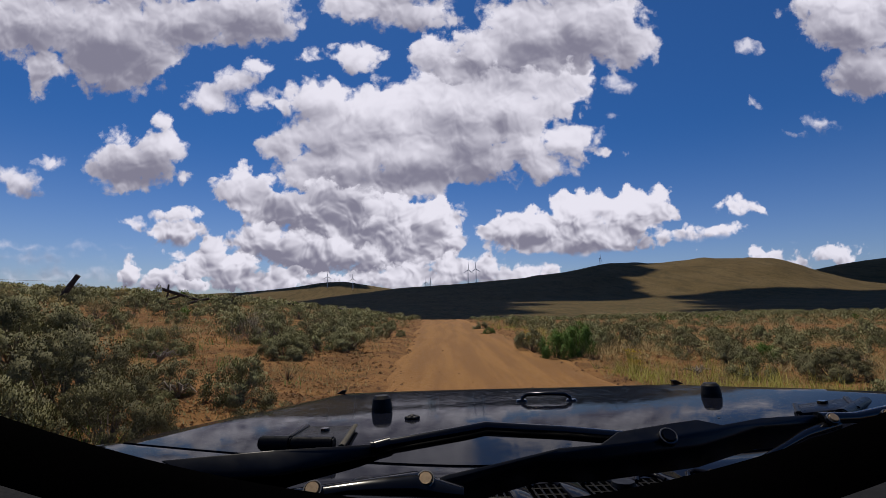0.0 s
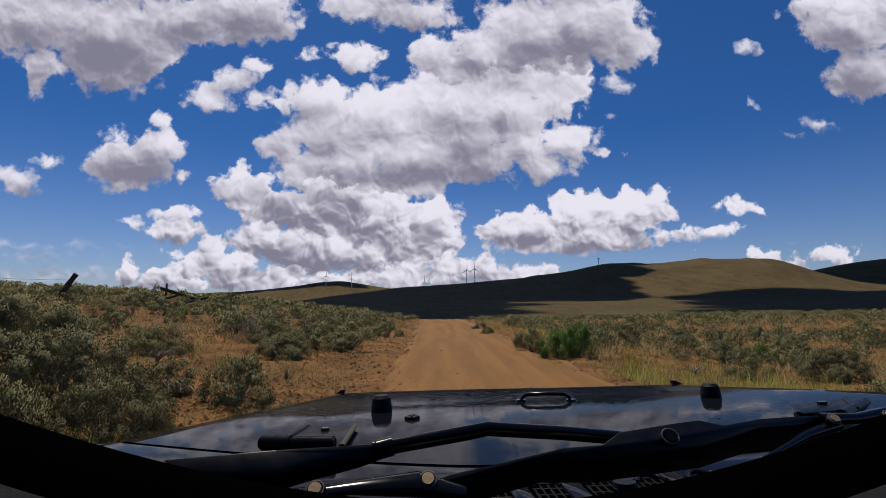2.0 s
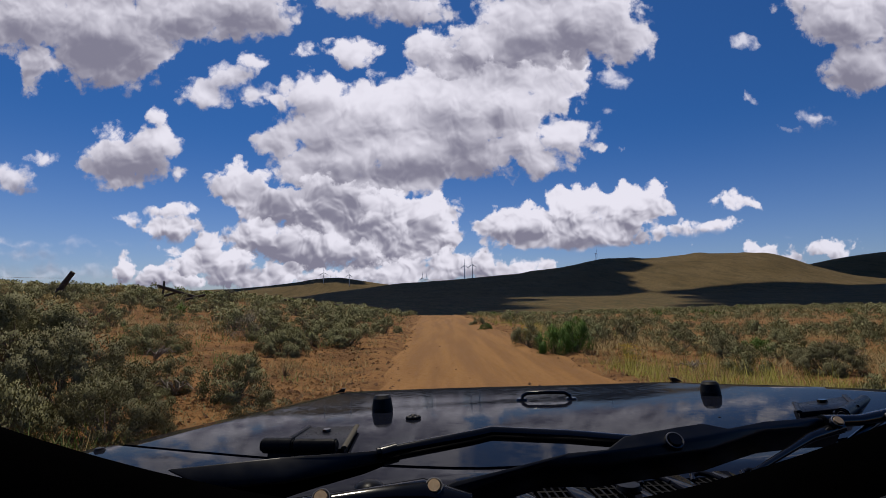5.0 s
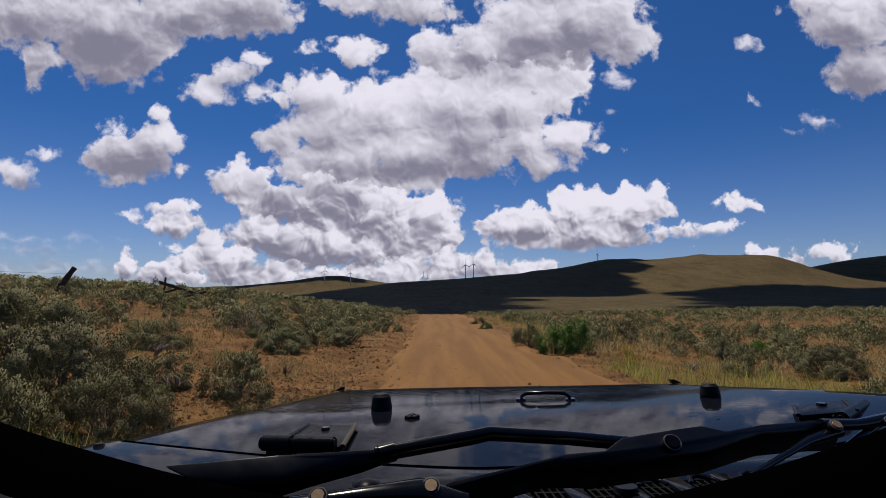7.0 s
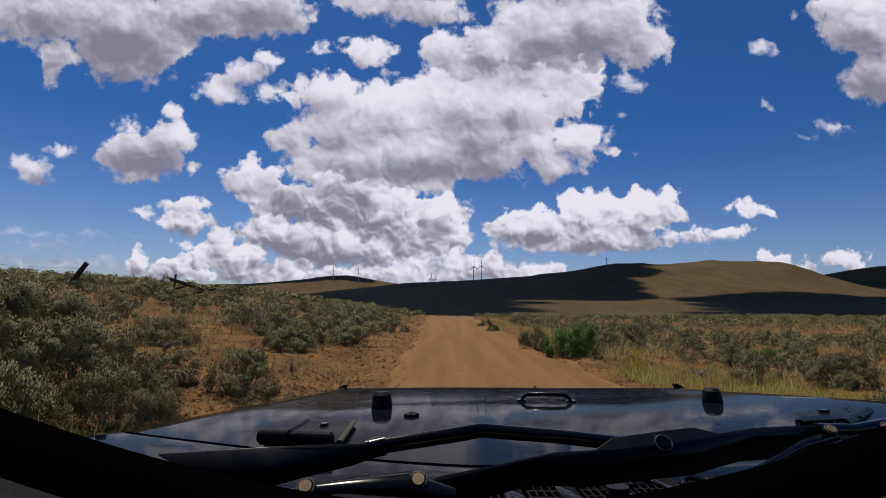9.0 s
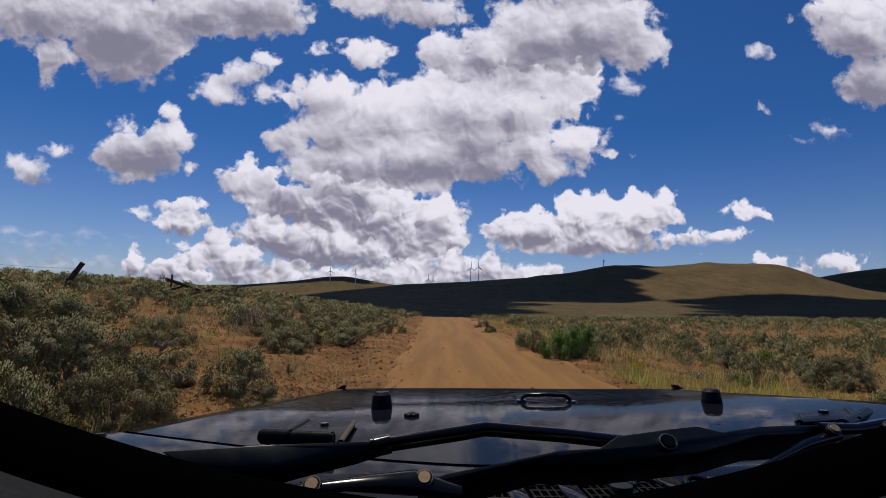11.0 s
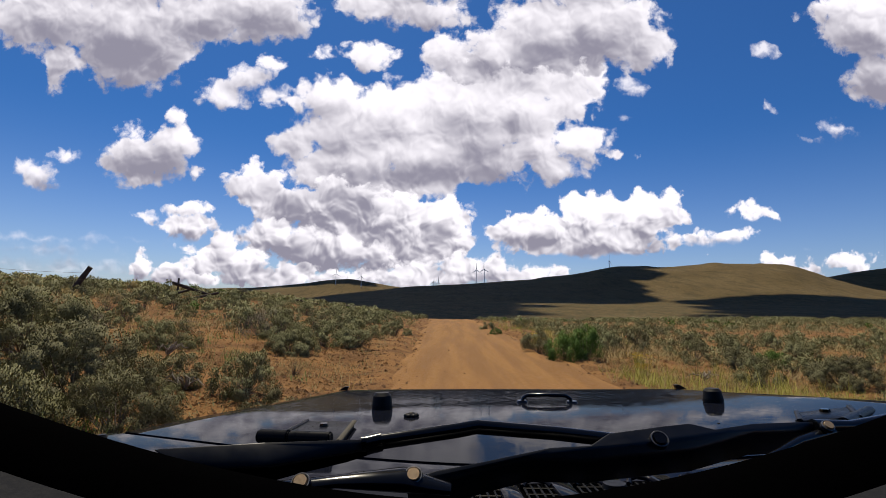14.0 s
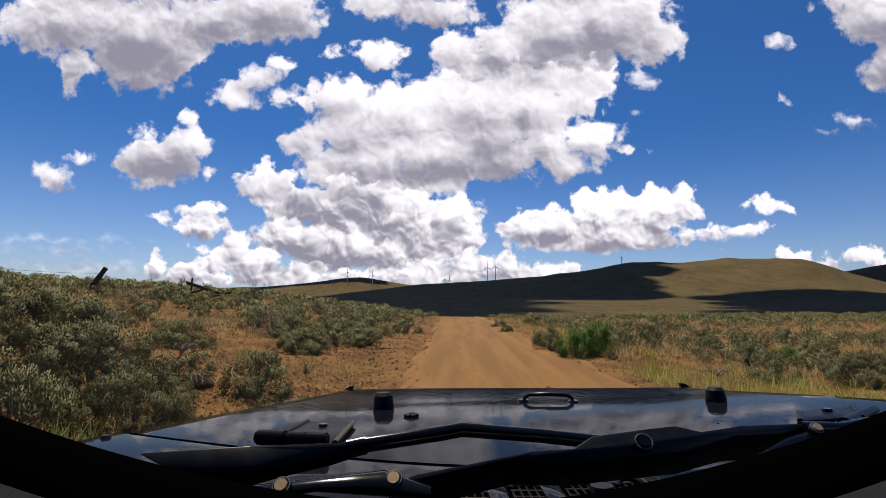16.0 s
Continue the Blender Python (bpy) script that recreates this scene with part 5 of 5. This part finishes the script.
fallen_rail((-8.2, 62.0), (-7.0, 63.0), 0.07, 19, 0.05, 0.7)


def dead_wood(x, y, spread, seed):
    """A bleached tangle of a dead shrub's stems."""
    rr = np.random.RandomState(seed)
    ob = thing("dead_shrub", pose(x, y, float(land(x, y))), "bleached grey tangle of dead shrub branches", "dead shrub", "dead shrubs")
    for k in range(9):
        a, reach = rr.rand() * 6.28, spread * (0.5 + 0.6 * rr.rand())
        pts = [Vector((math.cos(a) * reach * t, math.sin(a) * reach * t, 0.02 + 0.22 * math.sin(t * 2.6) * (0.5 + rr.rand() * 0.6))) + Vector(rr.normal(size=3) * 0.018) for t in np.linspace(0, 1, 6)]
        bm = bmesh.new()
        tube(bm, pts, [0.020, 0.018, 0.015, 0.012, 0.009, 0.004], 7)
        part("branch", bm, GREY_WOOD, ob, smooth=60)


dead_wood(-4.35, 8.3, 0.42, 71)
dead_wood(-6.2, 11.0, 0.38, 72)
dead_wood(6.2, 12.6, 0.40, 73)
dead_wood(-9.5, 17.5, 0.6, 74)

bm = bmesh.new()
for h in (1.28, 0.95):
    a = Vector((-20.3, 17.0, float(land(-20.3, 17.0)) + h))
    b = Vector((-17.6, 23.6, float(land(-18.4, 23.4)) + h * 0.95))
    c = Vector((-26.0, 9.0, float(land(-26.0, 9.0)) + h * 1.1))
    tube(bm, [c.lerp(a, k / 8) + Vector((0, 0, -0.25 * math.sin(math.pi * k / 8))) for k in range(9)], [0.006] * 9, 5)
    tube(bm, [a.lerp(b, k / 8) + Vector((0, 0, -0.15 * math.sin(math.pi * k / 8))) for k in range(9)], [0.006] * 9, 5)
tagged(part("fence_wire", bm, WIRE), "two sagging strands of rusty fence wire", "fence wire")

# ---- wind turbines on the ridges ----


def turbine():
    ob = thing("wind_turbine", Matrix(), "slender white wind turbine on the ridge", "wind turbine", "wind turbines on the ridges")
    bm = bmesh.new()
    rod(bm, (0, 0, -14), (0, 0, 76), 2.7, 1.7, 18)
    part("tower", bm, TOWER, ob, smooth=50)
    bm = bmesh.new()
    box(bm, -1.7, 1.7, -3.5, 6.5, 75.5, 79.2, 0.6)
    part("nacelle", bm, TOWER, ob, smooth=50)
    bm = bmesh.new()
    bmesh.ops.create_uvsphere(bm, u_segments=14, v_segments=10, radius=1.7, matrix=pose(0, -4.2, 77.3))
    part("hub", bm, TOWER, ob, smooth=60)
    for k in range(3):
        a = math.radians(120 * k)
        way = Vector((math.sin(a), 0, math.cos(a)))
        c = Vector((0, -4.4, 77.3))
        bm = bmesh.new()
        tube(bm, [c + way * d for d in (1, 5, 9, 20, 32, 41)], [1.0, 1.5, 2.2, 1.7, 1.2, 0.4], 10, 0.3, (0, 1, 0))
        part("blade", bm, TOWER, ob, smooth=60)
    return ob


def place_turbine(u, dist, turn):
    x, y = u * dist, dist
    return pose(x, y, float(land(x, y)), 0, 0, turn)


spots = [(-0.236, 3600, 20), (-0.185, 3560, -25), (-0.040, 3250, 40), (-0.030, 3300, -10), (0.045, 2880, 30), (0.061, 2870, -35), (0.309, 2890, 60), (-0.250, 4150, 10), (-0.222, 4120, 50),
         (-0.212, 4130, -30), (-0.435, 4560, 15), (-0.405, 4580, 35), (-0.375, 4540, -20), (-0.345, 4570, 5), (-0.308, 4560, 25)]
model = turbine()
for k, (u, dist, turn) in enumerate(spots):
    m = place_turbine(u, dist, turn) @ Matrix.Scale(0.5 if k > 6 else 1.0, 4)
    if k == 0:
        model.matrix_world = m
    else:
        copy_thing(model, m)

# ---- clouds over the hills, above the view, that shade them ----


def cloud_over(name_seed, puffs, label, high=3600.0):
    """A heaped cloud over the given spots of ground (x, y, radius)."""
    rr = np.random.RandomState(name_seed)
    bm = bmesh.new()
    for x, y, r in puffs:
        at = Vector((x, y, float(land(x, y)))) + sun_way * (high / sun_way.z)
        g = bmesh.ops.create_icosphere(bm, subdivisions=3, radius=r, matrix=Matrix.Translation(at + Vector((0, 0, rr.rand() * 60))))["verts"]
        for v in g:
            d = v.co - at
            v.co += d * 0.22 * noise.fractal(v.co / (r * 0.55), 1.0, 2.0, 3)
            v.co.z = at.z + (v.co.z - at.z) * (0.55 if v.co.z > at.z else 0.18)
    ob = part("cumulus_cloud", bm, MIST, None, smooth=80)
    tagged(ob, label, "cloud", "clouds over the hills", "structure")


r3 = np.random.RandomState(77)
puffs = []
for dist in range(420, 2900, 210):
    lo, hi = -0.27, (0.06 if dist < 1450 else 0.29 if dist < 1950 else 0.35)
    for u in np.arange(lo, hi, 0.11 * 1500 / max(dist, 700)):
        puffs.append((u * dist + r3.normal() * 25, dist + r3.normal() * 30, (95 if dist < 700 else 150) + r3.rand() * 40))
puffs += [(0.29 * dist, dist, 150) for dist in (1560, 1680, 1800, 1920)]
cloud_over(1, puffs, "broad white cumulus cloud drifting over the dark ridge")
puffs = [(u * dist + r3.normal() * 30, dist + r3.normal() * 20, 100 + r3.rand() * 40) for dist in range(400, 1390, 140) for u in np.arange(0.45 + 130 / dist, 1.7, 0.14 * 900 / max(dist, 500))]
cloud_over(2, puffs, "broad white cumulus cloud drifting over the plain")
puffs = [(u * dist, dist, 105 + r3.rand() * 40) for dist in (3780, 3880, 3980) for u in np.arange(-0.40, -0.185, 0.035)]
cloud_over(4, puffs, "small white cumulus cloud drifting over the far knoll", 4000.0)
puffs = [(u * dist, dist, 190 + r3.rand() * 60) for dist in (2450, 2700, 2950, 3200) for u in np.arange(0.78, 1.25, 0.06)]
cloud_over(3, puffs, "white cumulus cloud drifting over the far hill", 4200.0)
